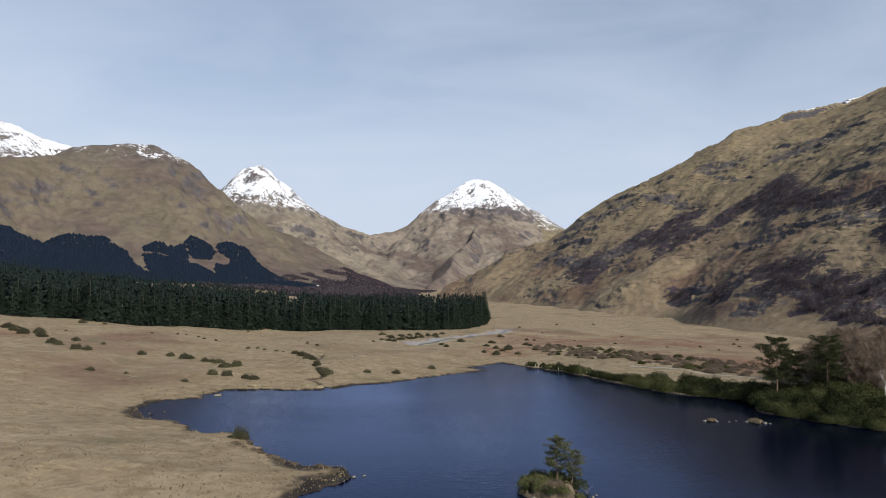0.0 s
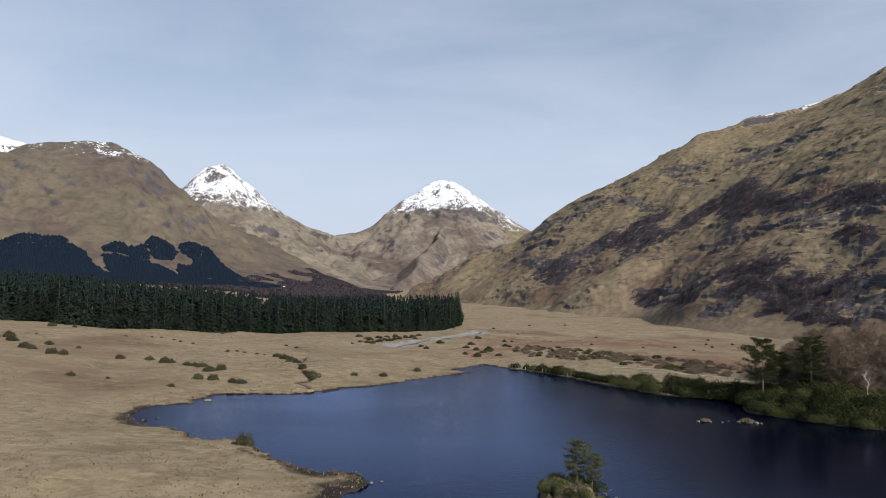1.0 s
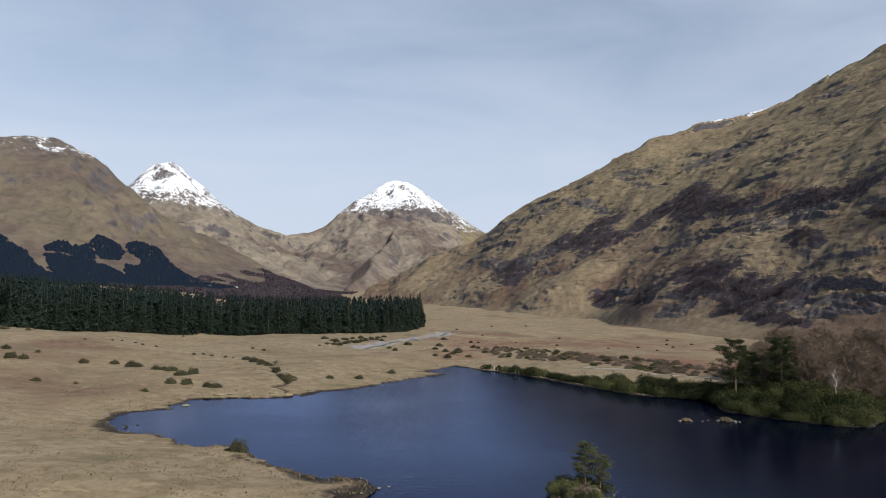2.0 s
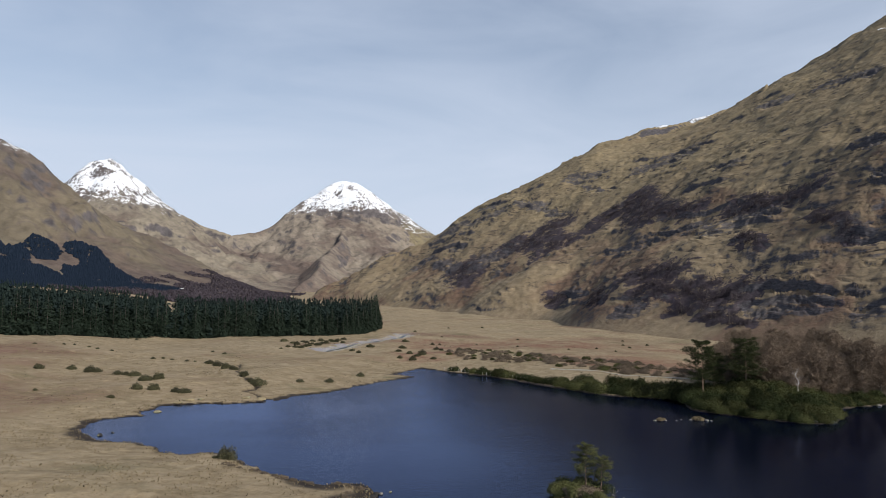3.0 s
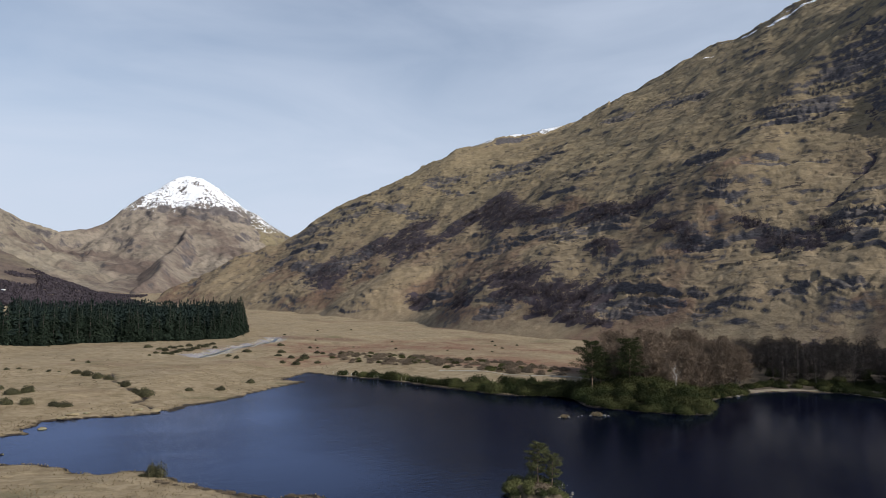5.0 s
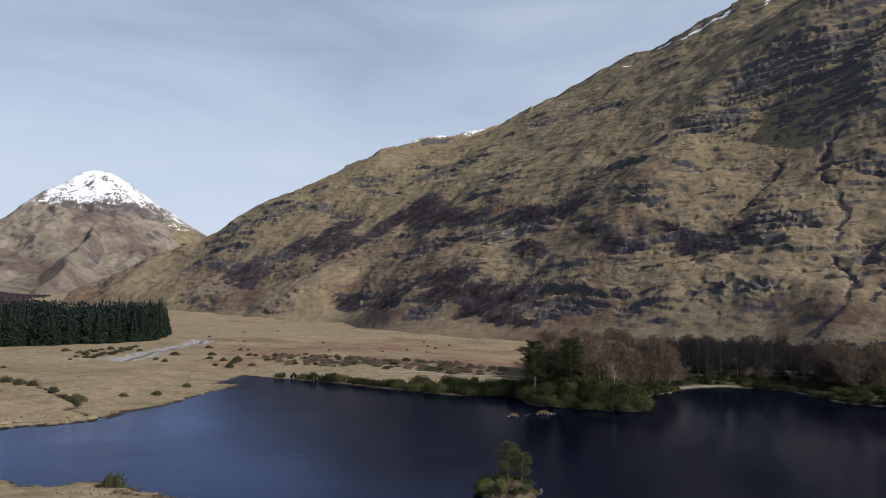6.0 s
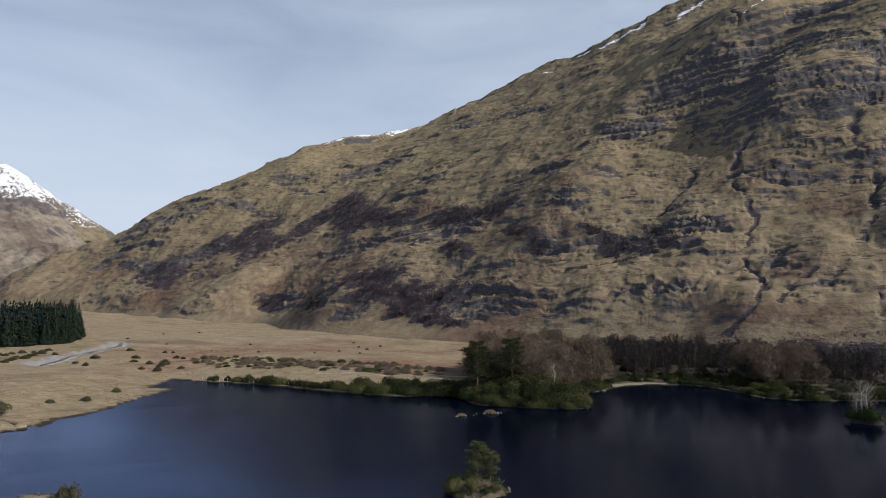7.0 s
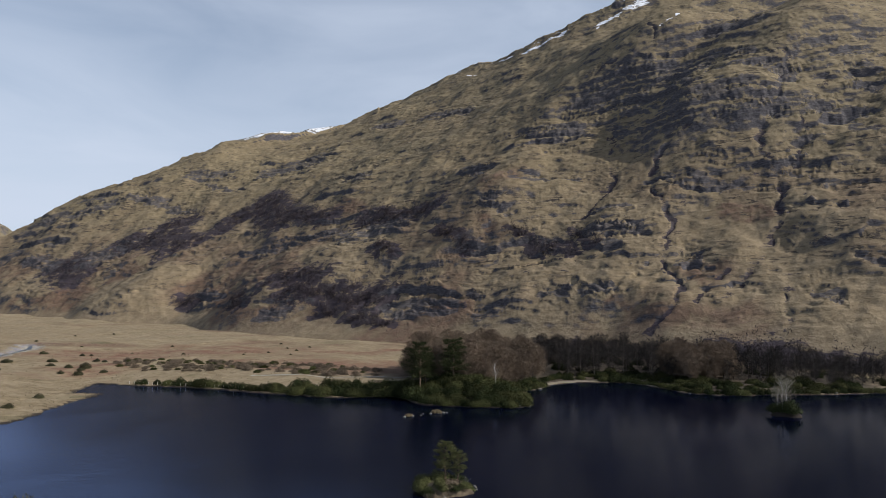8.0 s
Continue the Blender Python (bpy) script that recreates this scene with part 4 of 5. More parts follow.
def bare_tree(rng, name, label, category, group, h, twig, bark, limbs=40, spread=0.22, start=0.18, twigs=16, upright=0.35, cone=True):
    """A leafless tree: tapered trunk, limbs and a haze of thin twigs."""
    ob = empty_thing(name, label, category, group)
    t, c = Soup(), Soup()
    pts = [np.array([rng.normal() * 0.012 * h * k / 2, rng.normal() * 0.012 * h * k / 2, h * k / 5 - (0.5 if k == 0 else 0)]) for k in range(6)]
    for k in range(5):
        t.tube(pts[k], pts[k + 1], h * 0.014 * (1 - k / 5.4), h * 0.014 * (1 - (k + 1) / 5.4), 6)
    for k in range(limbs):
        s = start + (0.98 - start) * k / limbs
        i = min(4, int(s * 5))
        root = pts[i] + (pts[i + 1] - pts[i]) * (s * 5 - i)
        ang = k * 2.4 + rng.normal() * 0.4
        form = (1 - s) ** 0.75 + 0.06 if cone else math.sin(math.pi * min(1, max(0.12, s))) ** 0.7
        reach = h * spread * form * (0.7 + 0.6 * rng.random())
        d = np.array([math.cos(ang), math.sin(ang), upright * (0.6 + 0.8 * rng.random())])
        end = root + d * reach
        t.tube(root, end, h * 0.0042, 0.012, 3)
        q = rng.random(twigs)[:, None]
        a = root + (end - root) * (0.15 + 0.85 * q)
        off = rng.normal(size=(twigs, 3)) * reach * 0.22 + d * reach * 0.10 + np.array([0, 0, 0.04 * reach])
        b = a + off
        w = np.cross(off, rng.normal(size=(twigs, 3)))
        w = w / (np.linalg.norm(w, axis=1)[:, None] + 1e-9) * 0.0022 * h
        c.quads(np.stack([a - w, a + w, b + w * 0.4, b - w * 0.4], 1))
        b2 = a + off * 0.6 + rng.normal(size=(twigs, 3)) * reach * 0.16
        a2 = a + off * 0.35
        c.quads(np.stack([a2 - w, a2 + w, b2 + w * 0.4, b2 - w * 0.4], 1))
    part_of("trunk", t.mesh("bare_trunk", bark), ob)
    part_of("crown", c.mesh("bare_crown", twig), ob)
    return ob


def leafy_bush(rng, name, label, group, material, w, h, leaves, size, lobes=7, category="shrub"):
    """A shrub of overlapping leafy domes with an uneven outline and gaps."""
    s = Soup()
    for k in range(lobes):
        ang, r = rng.random() * 6.283, w * 0.33 * math.sqrt(rng.random())
        cx, cy, lw, lh = r * math.cos(ang), r * math.sin(ang), w * (0.24 + 0.16 * rng.random()), h * (0.55 + 0.5 * rng.random()) * (1 - 0.35 * r / (0.33 * w))
        n = int(leaves / lobes)
        d = rng.normal(size=(n, 3))
        d[:, 2] = np.abs(d[:, 2]) - 0.12
        d /= np.linalg.norm(d, axis=1)[:, None]
        knob = 0.84 + 0.20 * np.sin(d[:, 0] * 7 + k) * np.sin(d[:, 1] * 6 + 2 * k) + 0.12 * rng.random(n)
        p = np.stack([cx + d[:, 0] * lw * knob, cy + d[:, 1] * lw * knob, np.maximum(d[:, 2] * lh * knob + 0.08 * h, -0.1)], -1)
        s.leaves(p, size, rng, d)
    for k in range(4):
        a = rng.random() * 6.283
        s.tube((0, 0, -0.3), (math.cos(a) * w * 0.22, math.sin(a) * w * 0.22, h * 0.5), 0.06, 0.02, 4)
    return tagged(new(name, s.mesh(name, material)), label, category, group)


def boulder(rng, name, label, group, size, material=STONE, flat=0.6):
    bm = bmesh.new()
    bmesh.ops.create_icosphere(bm, subdivisions=2, radius=size)
    seed = rng.random() * 40
    for v in bm.verts:
        v.co *= 1 + 0.35 * noise.noise(v.co / size * 0.9 + Vector((seed, 0, 0)))
        v.co.z = v.co.z * flat
    me = bpy.data.meshes.new(name)
    bm.to_mesh(me)
    bm.free()
    me.materials.append(material)
    return tagged(new(name, me), label, "rock", group)


def sample_in(loop, n, rng, gap=0.0):
    """n places inside a loop in plan, no two nearer than gap."""
    xs, ys = [p[0] for p in loop], [p[1] for p in loop]
    kept = []
    tries = 0
    while len(kept) < n and tries < n * 60:
        tries += 1
        x, y = rng.uniform(min(xs), max(xs)), rng.uniform(min(ys), max(ys))
        if inside(np.array([x]), np.array([y]), loop)[0] and all((x - a) ** 2 + (y - b) ** 2 > gap * gap for a, b in kept):
            kept.append((x, y))
    return kept


# ---- the plantation across the moor ----
rng = np.random.default_rng(3)
FOREST_EDGE = [(-420, 385), (-330, 392), (-262, 408), (-220, 420), (-184, 432), (-152, 462), (-122, 488), (-89, 505), (-30, 530), (16, 541), (34, 600), (41, 650), (44, 720), (30, 820)]
FOREST = FOREST_EDGE + [(-60, 830), (-150, 760), (-260, 720), (-420, 760), (-640, 900), (-760, 700), (-560, 450)]
edge_spots = []
for (ax, ay), (bx, by) in zip(FOREST_EDGE[1:-1], FOREST_EDGE[2:]):
    long = math.hypot(bx - ax, by - ay)
    for k in range(int(long / 2.9)):
        q = (k + 0.5 + rng.normal() * 0.3) / (long / 2.9)
        back = abs(rng.normal()) * 5.5
        nx, ny = -(by - ay) / long, (bx - ax) / long
        edge_spots.append((ax + (bx - ax) * q + nx * back, ay + (by - ay) * q + ny * back, 0.66 + 0.52 * rng.random()))
spread_copies([spruce(rng, h) for h in (23.5, 25.5, 24.0, 21.5, 26.5, 22.5)], edge_spots[:290], rng, 0.3, 0.9, 1.1)
inner = Soup()
cells = [(x, y) for x in np.arange(-760, 50, 6.2) for y in np.arange(385, 905, 6.2)]
cx, cy = np.array([c[0] for c in cells]) + rng.normal(size=len(cells)) * 1.6, np.array([c[1] for c in cells]) + rng.normal(size=len(cells)) * 1.6
edge_gap = segments(cx, cy, FOREST_EDGE)[0]
ok = inside(cx, cy, FOREST) & (edge_gap > 4)
# a felled gap and a ride show the moor beyond
ok &= ~((np.abs(cx + 118 + (cy - 500) * 0.16) < 5) & (cy > 540))
cx, cy, edge_gap = cx[ok], cy[ok], edge_gap[ok]
cz = land(cx, cy)
for x, y, z, g in zip(cx, cy, cz, edge_gap):
    near = g < 40
    spruce_soup(rng, (22.5 if near else 20.5) * (0.74 + 0.44 * rng.random()), 90 if near else 40, inner, (x, y, z - 0.3), 2.3 if near else 3.2)
tagged(new("conifer_plantation", inner.mesh("conifer_plantation", FARSPRUCE)), "dense dark spruce plantation behind the edge trees", "forest", kind="stuff")

# far plantations on the brown hill
hill_fn = ridge_height([LEFT_RIDGE, [(-1176, 2540, 577), (-1060, 2300, 380), (-985, 2130, 250), (-920, 1980, 150), (-850, 1800, 80)]], 0.95, 1.25, 101, 24)
PLANTS = [[(-1320, 1600), (-1142, 1900), (-1084, 1932), (-989, 1979), (-923, 1944), (-875, 1902), (-801, 1803), (-737, 1751), (-759, 1712), (-780, 1225), (-1000, 1180), (-1320, 1330)],
          [(-855, 1983), (-830, 2007), (-785, 2001), (-767, 2052), (-706, 1913), (-683, 1926), (-615, 1867), (-587, 1828), (-600, 1725), (-702, 1700), (-750, 1782), (-802, 1855)]]
PLANTS += [[(-774, 2078), (-770, 2092), (-735, 2112), (-685, 2069), (-675, 2032), (-704, 1961), (-746, 2024)],
          [(-682, 2082), (-696, 2153), (-667, 2173), (-605, 2148), (-563, 2093), (-497, 2007), (-410, 1913), (-363, 1874), (-286, 1579), (-311, 1300), (-474, 1604), (-572, 1831), (-613, 1871), (-647, 1972), (-617, 2010), (-637, 2073)],
          [(-780, 1225), (-765, 1700), (-640, 1740), (-572, 1831), (-474, 1604), (-360, 1440), (-420, 1180), (-600, 1100)]]
CLEARED = [(-825, 1931, -799, 1937, 9), (-799, 1937, -765, 1923, 9), (-541, 1888, -483, 1889, 12), (-693, 1954, -667, 2019, 10)]
far = Soup()
for i, loop in enumerate(PLANTS):
    xs, ys = [p[0] for p in loop], [p[1] for p in loop]
    step = 6.4 if i < 4 else 7.5
    gx, gy = [a.ravel() for a in np.meshgrid(np.arange(min(xs), max(xs), step), np.arange(min(ys), max(ys), step))]
    gx, gy = gx + rng.normal(size=gx.shape) * 2, gy + rng.normal(size=gy.shape) * 2
    ok = inside(gx + rng.normal(size=gx.shape) * 3, gy, loop) & (bands(gx, gy, CLEARED, 0.3) < 0.5)
    gx, gy = gx[ok], gy[ok]
    gz = np.maximum(hill_fn(gx, gy), land(gx, gy)) - 1
    n = len(gx)
    h, r = 8.0 * (0.85 + 0.3 * rng.random(n)), 7.4 * (0.85 + 0.3 * rng.random(n))
    apex = np.stack([gx, gy, gz + h], -1)
    for a in range(4):
        a0, a1 = a * 1.5708 + 0.4, (a + 1) * 1.5708 + 0.4
        p = np.stack([gx + r * math.cos(a0), gy + r * math.sin(a0), gz], -1)
        q = np.stack([gx + r * math.cos(a1), gy + r * math.sin(a1), gz], -1)
        far.quads(np.stack([p, q, apex, apex + np.array([0, 0, 0.05])], 1))
wood_far = Soup()
for loop in ([(-300, 1650), (-480, 1880), (-430, 2150), (-330, 2500), (-120, 2700), (-20, 2500), (-60, 2100), (-150, 1800)], [(-420, 1180), (-360, 1440), (-120, 1750), (-20, 1500), (-60, 1250), (-200, 1050)]):
    xs, ys = [p[0] for p in loop], [p[1] for p in loop]
    gx, gy = rng.uniform(min(xs), max(xs), 26000), rng.uniform(min(ys), max(ys), 26000)
    ok = inside(gx, gy, loop) & (fbm(gx / 120, gy / 120, 3, 140) > -0.2)
    gx, gy = gx[ok], gy[ok]
    gz = np.maximum(hill_fn(gx, gy), land(gx, gy))
    for k in range(2):
        c = np.stack([gx + rng.normal(size=len(gx)) * 2, gy, gz + rng.random(len(gx)) * 5], -1)
        wood_far.cards(c, 5.0, rng, np.array([0, 0, 0.8]), 0.7)
tagged(new("valley_wood", wood_far.mesh("valley_wood", FARWOOD)), "purple-brown leafless wood on the far valley floor", "forest", kind="stuff")
tagged(new("hill_plantation", far.mesh("hill_plantation", HAZYSPRUCE)), "dark conifer plantation blocks on the far hill", "forest", kind="stuff")

# ---- the wooded spit ----
spit_pine = "tall Scots pine standing among shoreline shrubs"
spread_copies([pine(np.random.default_rng(11), 16.5, spit_pine, 0.4, 110, 1.0, DARKPINE)], [(104.5, 217, 1.0)], rng)
spread_copies([pine(np.random.default_rng(12), 18.0, spit_pine, 0.2, 110, 1.0, DARKPINE)], [(117.5, 212, 1.0)], rng)
spread_copies([pine(np.random.default_rng(13), 15.0, spit_pine, -0.5, 110, 1.0, DARKPINE)], [(112, 222, 1.0)], rng)
spread_copies([pine(np.random.default_rng(14), 12.0, "younger Scots pine on the wooded spit", 0.3, 90, 1.0, DARKPINE)], [(124, 219, 1.0)], rng)

larch = [bare_tree(np.random.default_rng(20 + k), "larch_tree", "leafless brown larch with fine twigs in a lakeside stand", "larch tree", "larch stand", h, TWIG, GREYBARK, 60, 0.30, 0.12, 62, 0.32, k % 2 == 0)
         for k, h in enumerate((16.0, 17.5, 15.0, 18.0))]
stand = sample_in([(128, 207), (146, 212), (176, 221), (196, 230), (192, 262), (166, 286), (142, 270), (126, 238)], 88, rng, 4.0)
stand += sample_in([(226, 172), (250, 158), (280, 166), (276, 190), (246, 198)], 24, rng, 4.0)
spread_copies(larch, stand, rng, 0.2, 0.85, 1.12)
dark_birch = [bare_tree(np.random.default_rng(30 + k), "bare_tree", "leafless broadleaf tree at the hill's foot, darkened for shade", "tree", "hill-foot wood", h, SHADETWIG, GREYBARK, 40, 0.32, 0.1, 26, 0.5, False)
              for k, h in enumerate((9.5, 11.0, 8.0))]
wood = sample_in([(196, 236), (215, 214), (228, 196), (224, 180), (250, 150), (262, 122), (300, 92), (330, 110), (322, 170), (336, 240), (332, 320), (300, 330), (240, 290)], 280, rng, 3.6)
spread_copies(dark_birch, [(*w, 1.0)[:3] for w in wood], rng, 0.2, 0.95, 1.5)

rhodo_label = "dense dark evergreen rhododendron bush on the lake shore"
olive_label = "olive-green evergreen bush on the lake shore"
rhodos = [leafy_bush(np.random.default_rng(40 + k), "rhododendron_bush", rhodo_label if k % 2 else olive_label, "shoreline shrubs", RHODO if k % 2 else OLIVE, w, h, 4600, 0.25, 8)
          for k, (w, h) in enumerate(((7.5, 3.6), (6.5, 4.2), (8.0, 3.2), (5.5, 3.4)))]
spots = []
for q in np.linspace(0, 1, 30):                         # the hedge along the east shore
    w = q * 7.0
    i = min(6, int(w))
    (ax, ay), (bx, by) = EAST_SHORE[i], EAST_SHORE[i + 1]
    x, y = ax + (bx - ax) * (w - i), ay + (by - ay) * (w - i)
    off = 3.0 + 1.2 * rng.random()
    spots.append((x + off * 0.85, y + off * 0.5, 0.55 + 0.6 * q + 0.55 * rng.random()))
    if q > 0.35:
        spots.append((x + off * 2.4 + rng.normal(), y + off * 1.4 + rng.normal(), 0.5 + 0.6 * q + 0.6 * rng.random()))
    if q > 0.5:
        spots.append((x + off * 4.0 + rng.normal(), y + off * 2.2 + rng.normal(), 1.05 + 0.25 * rng.random()))
spots += [(x, y, 1.0 + 0.35 * rng.random()) for x, y in sample_in([(96, 203), (106, 188), (119, 180), (134, 195), (146, 207), (140, 222), (120, 230), (102, 222)], 62, rng, 2.7)]
spots += [(x, y, 0.62 + 0.3 * rng.random()) for x, y in sample_in([(146, 206), (160, 210), (178, 217), (184, 226), (150, 226)], 16, rng, 4.0)]
spots += [(x, y, 0.6 + 0.2 * rng.random()) for x, y in sample_in([(184, 222), (205, 216), (222, 204), (232, 210), (206, 230)], 14, rng, 4.0)]
spots += [(x, y, 0.75 + 0.3 * rng.random()) for x, y in sample_in([(208, 144), (222, 137), (240, 125), (262, 110), (270, 122), (240, 145), (216, 152)], 18, rng, 4.2)]
for (ax, ay), (bx, by) in zip(EAST_SHORE[7:17], EAST_SHORE[8:18]):   # shrubs overhang the spit's waterline
    long = math.hypot(bx - ax, by - ay)
    for k in range(max(1, int(long / 2.6))):
        q = (k + 0.5) / max(1, int(long / 2.6))
        nx, ny = -(by - ay) / long, (bx - ax) / long
        spots.append((ax + (bx - ax) * q + nx * 2.0, ay + (by - ay) * q + ny * 2.0, 0.6 + 0.25 * rng.random()))
spots += [(x, y, 0.7 + 0.4 * rng.random()) for x, y in sample_in([(200, 226), (218, 206), (228, 198), (222, 180), (214, 160), (240, 140), (266, 120), (300, 94), (326, 120), (322, 200), (326, 300), (250, 290)], 60, rng, 5.4)]
spots += [(x, y, 0.65 + 0.3 * rng.random()) for x, y in sample_in([(212, 214), (222, 202), (220, 186), (212, 170), (208, 158), (218, 150), (236, 150), (240, 180), (238, 206), (222, 222)], 44, rng, 3.4)]
for (ax, ay), (bx, by) in zip(EAST_SHORE[20:31], EAST_SHORE[21:32]):   # and the dark shore under the hill
    for q in np.arange(0.1, 1.0, 4.2 / math.hypot(bx - ax, by - ay)):
        long = math.hypot(bx - ax, by - ay)
        spots.append((ax + (bx - ax) * q - (by - ay) / long * 2.2, ay + (by - ay) * q + (bx - ax) / long * 2.2, 0.6 + 0.35 * rng.random()))
spread_copies(rhodos, spots, rng, 0.25, 0.9, 1.12)
sunny = [leafy_bush(np.random.default_rng(60), "willow_bush", "yellow-green willow bush at the tip of the spit", "", PINE, 7.0, 4.2, 1500, 0.42, 7)]
spread_copies(sunny, [(121.5, 181.5, 0.95)], rng, 0.3)
spread_copies([bare_tree(np.random.default_rng(61), "birch_tree", "white-barked leafless birch above the shrubs", "birch tree", "", 13.0, TWIG, WHITEBARK, 16, 0.16, 0.45, 10, 1.3, False)], [(126, 198, 1.0)], rng)

# ---- moor bushes ----
gorse_label = "rounded dark olive gorse bush on the moor"
gorse = [leafy_bush(np.random.default_rng(70 + k), "gorse_bush", gorse_label, "moor bushes", GORSE, w, h, 2600, 0.21, 6) for k, (w, h) in enumerate(((3.9, 2.3), (3.4, 2.4), (4.4, 2.0)))]
MOOR_BUSHES = [(-211, 337, 1.5), (-203, 332, 1.4), (-197, 329, 1.5), (-193, 335, 1.6), (-187, 326, 1.3), (-169, 304, 1.4), (-164, 300, 1.0), (-150, 288, 1.4), (-145, 286, 1.1), (-165, 315, 1.0), (-205, 398, 1.1),
               (-198, 410, 0.9), (-122, 243, 0.9), (-111, 247, 0.5), (-126, 294, 0.9), (-117, 300, 1.0), (-108, 294, 1.2), (-105, 293, 0.9), (-95, 282, 1.0), (-92, 281, 0.8), (-88, 278, 1.1), (-81, 266, 1.3)]
MOOR_BUSHES += [(-78, 266, 1.2), (-81, 249, 1.2), (-76, 248, 1.2), (-68, 245, 0.9), (-65, 244, 1.0), (-85, 233, 0.7), (-69, 327, 1.1), (-64, 322, 1.2), (-60, 316, 1.3), (-56, 304, 1.0), (-49, 279, 1.1), (-46, 268, 1.0),
                (-43, 262, 1.4), (-28, 273, 0.9), (-18, 276, 0.9), (-4, 296, 0.9), (-60, 309, 0.7), (-52, 290, 0.6), (-44.6, 150.6, 0.4)]
riverside_small = [(-39, 471), (-31, 440), (-26, 458), (-21, 469), (-15, 476), (-9, 483), (-4, 490), (0, 500), (-34, 452), (-28, 465), (30, 413), (30, 385), (37, 380), (40, 467), (55, 449), (51, 400), (1, 407), (12, 422), (26, 398)]
MOOR_BUSHES += [(x, y, 0.8 + 0.5 * rng.random()) for x, y in riverside_small]
small = [(-155, 374), (-145, 383), (-141, 386), (-133, 382), (-126, 371), (-119, 370), (-135, 473), (-129, 466), (-95, 494), (-95, 344), (-91, 346), (-86, 341), (-79, 335), (-75, 332), (-74, 386), (-67, 377), (-40, 410),
         (-191, 354), (-150, 310), (133, 512), (190, 452), (185, 432), (155, 417), (157, 394), (131, 404), (106, 641), (67, 595), (75, 518), (147, 673), (207, 450), (210, 494), (90, 470), (110, 440), (60, 450)]
MOOR_BUSHES += [(x, y, 0.45 + 0.25 * rng.random()) for x, y in small]
riverside = [(-36, 427), (-29, 421), (-24, 432), (-19, 436), (-13, 451), (-6, 471), (-3, 451), (3, 396), (-32, 424), (-16, 444), (-9, 460), (-22, 440), (-26, 428), (23, 371), (29, 366), (37, 383), (30, 385), (40, 368), (31, 388), (33, 377), (49, 406)]
MOOR_BUSHES += [(x, y, 0.75 + 0.5 * rng.random()) for x, y in riverside]
spread_copies(gorse, MOOR_BUSHES, rng, 0.2, 0.9, 1.1)
heath = [leafy_bush(np.random.default_rng(80 + k), "heath_bush", "bare greyish brown bog myrtle thicket by the lake", "bog myrtle", HEATHTWIG, 6.0, 2.7, 1700, 0.30, 9) for k in range(3)]
heath += [leafy_bush(np.random.default_rng(84), "heath_bush", "low olive-green shrub among the bog myrtle", "bog myrtle", OLIVE, 5.0, 2.4, 1700, 0.28, 8)]
spread_copies(heath, [(x, y, 0.5 + 0.4 * rng.random()) for x, y in sample_in([(48, 368), (54, 396), (95, 396), (121, 344), (142, 291), (129, 268), (108, 284), (99, 299), (73, 336)], 165, rng, 3.3)], rng, 0.15)

spread_copies([leafy_bush(np.random.default_rng(85), "gorse_bush", "upright dark gorse bush on the lake's promontory", "", GORSE, 3.4, 3.3, 2600, 0.2, 7)], [(-42.2, 149.4, 1.0)], rng, 0.3)
banks = [leafy_bush(np.random.default_rng(86 + k), "heather_bush", "brown heather tufts on the lake's peat bank", "bank heather", HEATHTWIG, 2.6, 0.8, 700, 0.2, 8) for k in range(2)]
line = [(-40.5, 145.5), (-36.5, 140.5), (-31.5, 134.5), (-26, 130.5), (-20.5, 128.5), (-17.0, 124.5), (-20, 118.5), (-24, 112)]
spread_copies(banks, [(ax + (bx - ax) * q + rng.normal() * 0.5 - 1.0, ay + (by - ay) * q + rng.normal() * 0.5 - 0.8, 0.4 + 0.45 * rng.random()) for (ax, ay), (bx, by) in zip(line, line[1:]) for q in (0.0, 0.3, 0.62)], rng, 0.1)

# ---- birch scrub on the hillside ----
scrub_label = "small leafless birch among the hillside crags"
scrub = [bare_tree(np.random.default_rng(90 + k), "birch_scrub", scrub_label, "birch tree", "hillside birches", h, DARKTWIG, GREYBARK, 15, 0.34, 0.2, 11, 0.7, False) for k, h in enumerate((6.0, 7.5, 5.0))]
spots = []
for ax, ay, bx, by, w in WOODS:
    for k in range(6 + int(math.hypot(bx - ax, by - ay) / 9)):
        q = rng.random()
        spots.append((ax + (bx - ax) * q + rng.normal() * w * 0.5, ay + (by - ay) * q + rng.normal() * w * 0.5, 1.0 + 0.6 * rng.random()))
spread_copies(scrub, spots[:285], rng, 0.2)
thick = Soup()
for ax, ay, bx, by, w in WOODS:
    n = int(24 * (math.hypot(bx - ax, by - ay) + w) * min(1.0, w / 14))
    t = rng.random(n)
    a = np.stack([ax + (bx - ax) * t + rng.normal(size=n) * w * 0.55, ay + (by - ay) * t + rng.normal(size=n) * w * 0.55], -1)
    keepers = smooth(fbm(a[:, 0] / 11, a[:, 1] / 11, 2, 77), -0.2, 0.3) > rng.random(n)
    a = a[keepers]
    z = surf(a[:, 0], a[:, 1])
    for q in range(5):
        c = np.stack([a[:, 0] + rng.normal(size=len(a)) * 0.8, a[:, 1] + rng.normal(size=len(a)) * 0.8, z + rng.random(len(a)) * 3.4], -1)
        thick.cards(c, 1.5, rng, np.array([0, 0, 0.9]), 0.2)
tagged(new("birch_thicket", thick.mesh("birch_thicket", DARKTWIG)), "tangled dark birch thicket on the crags", "thicket", kind="stuff")

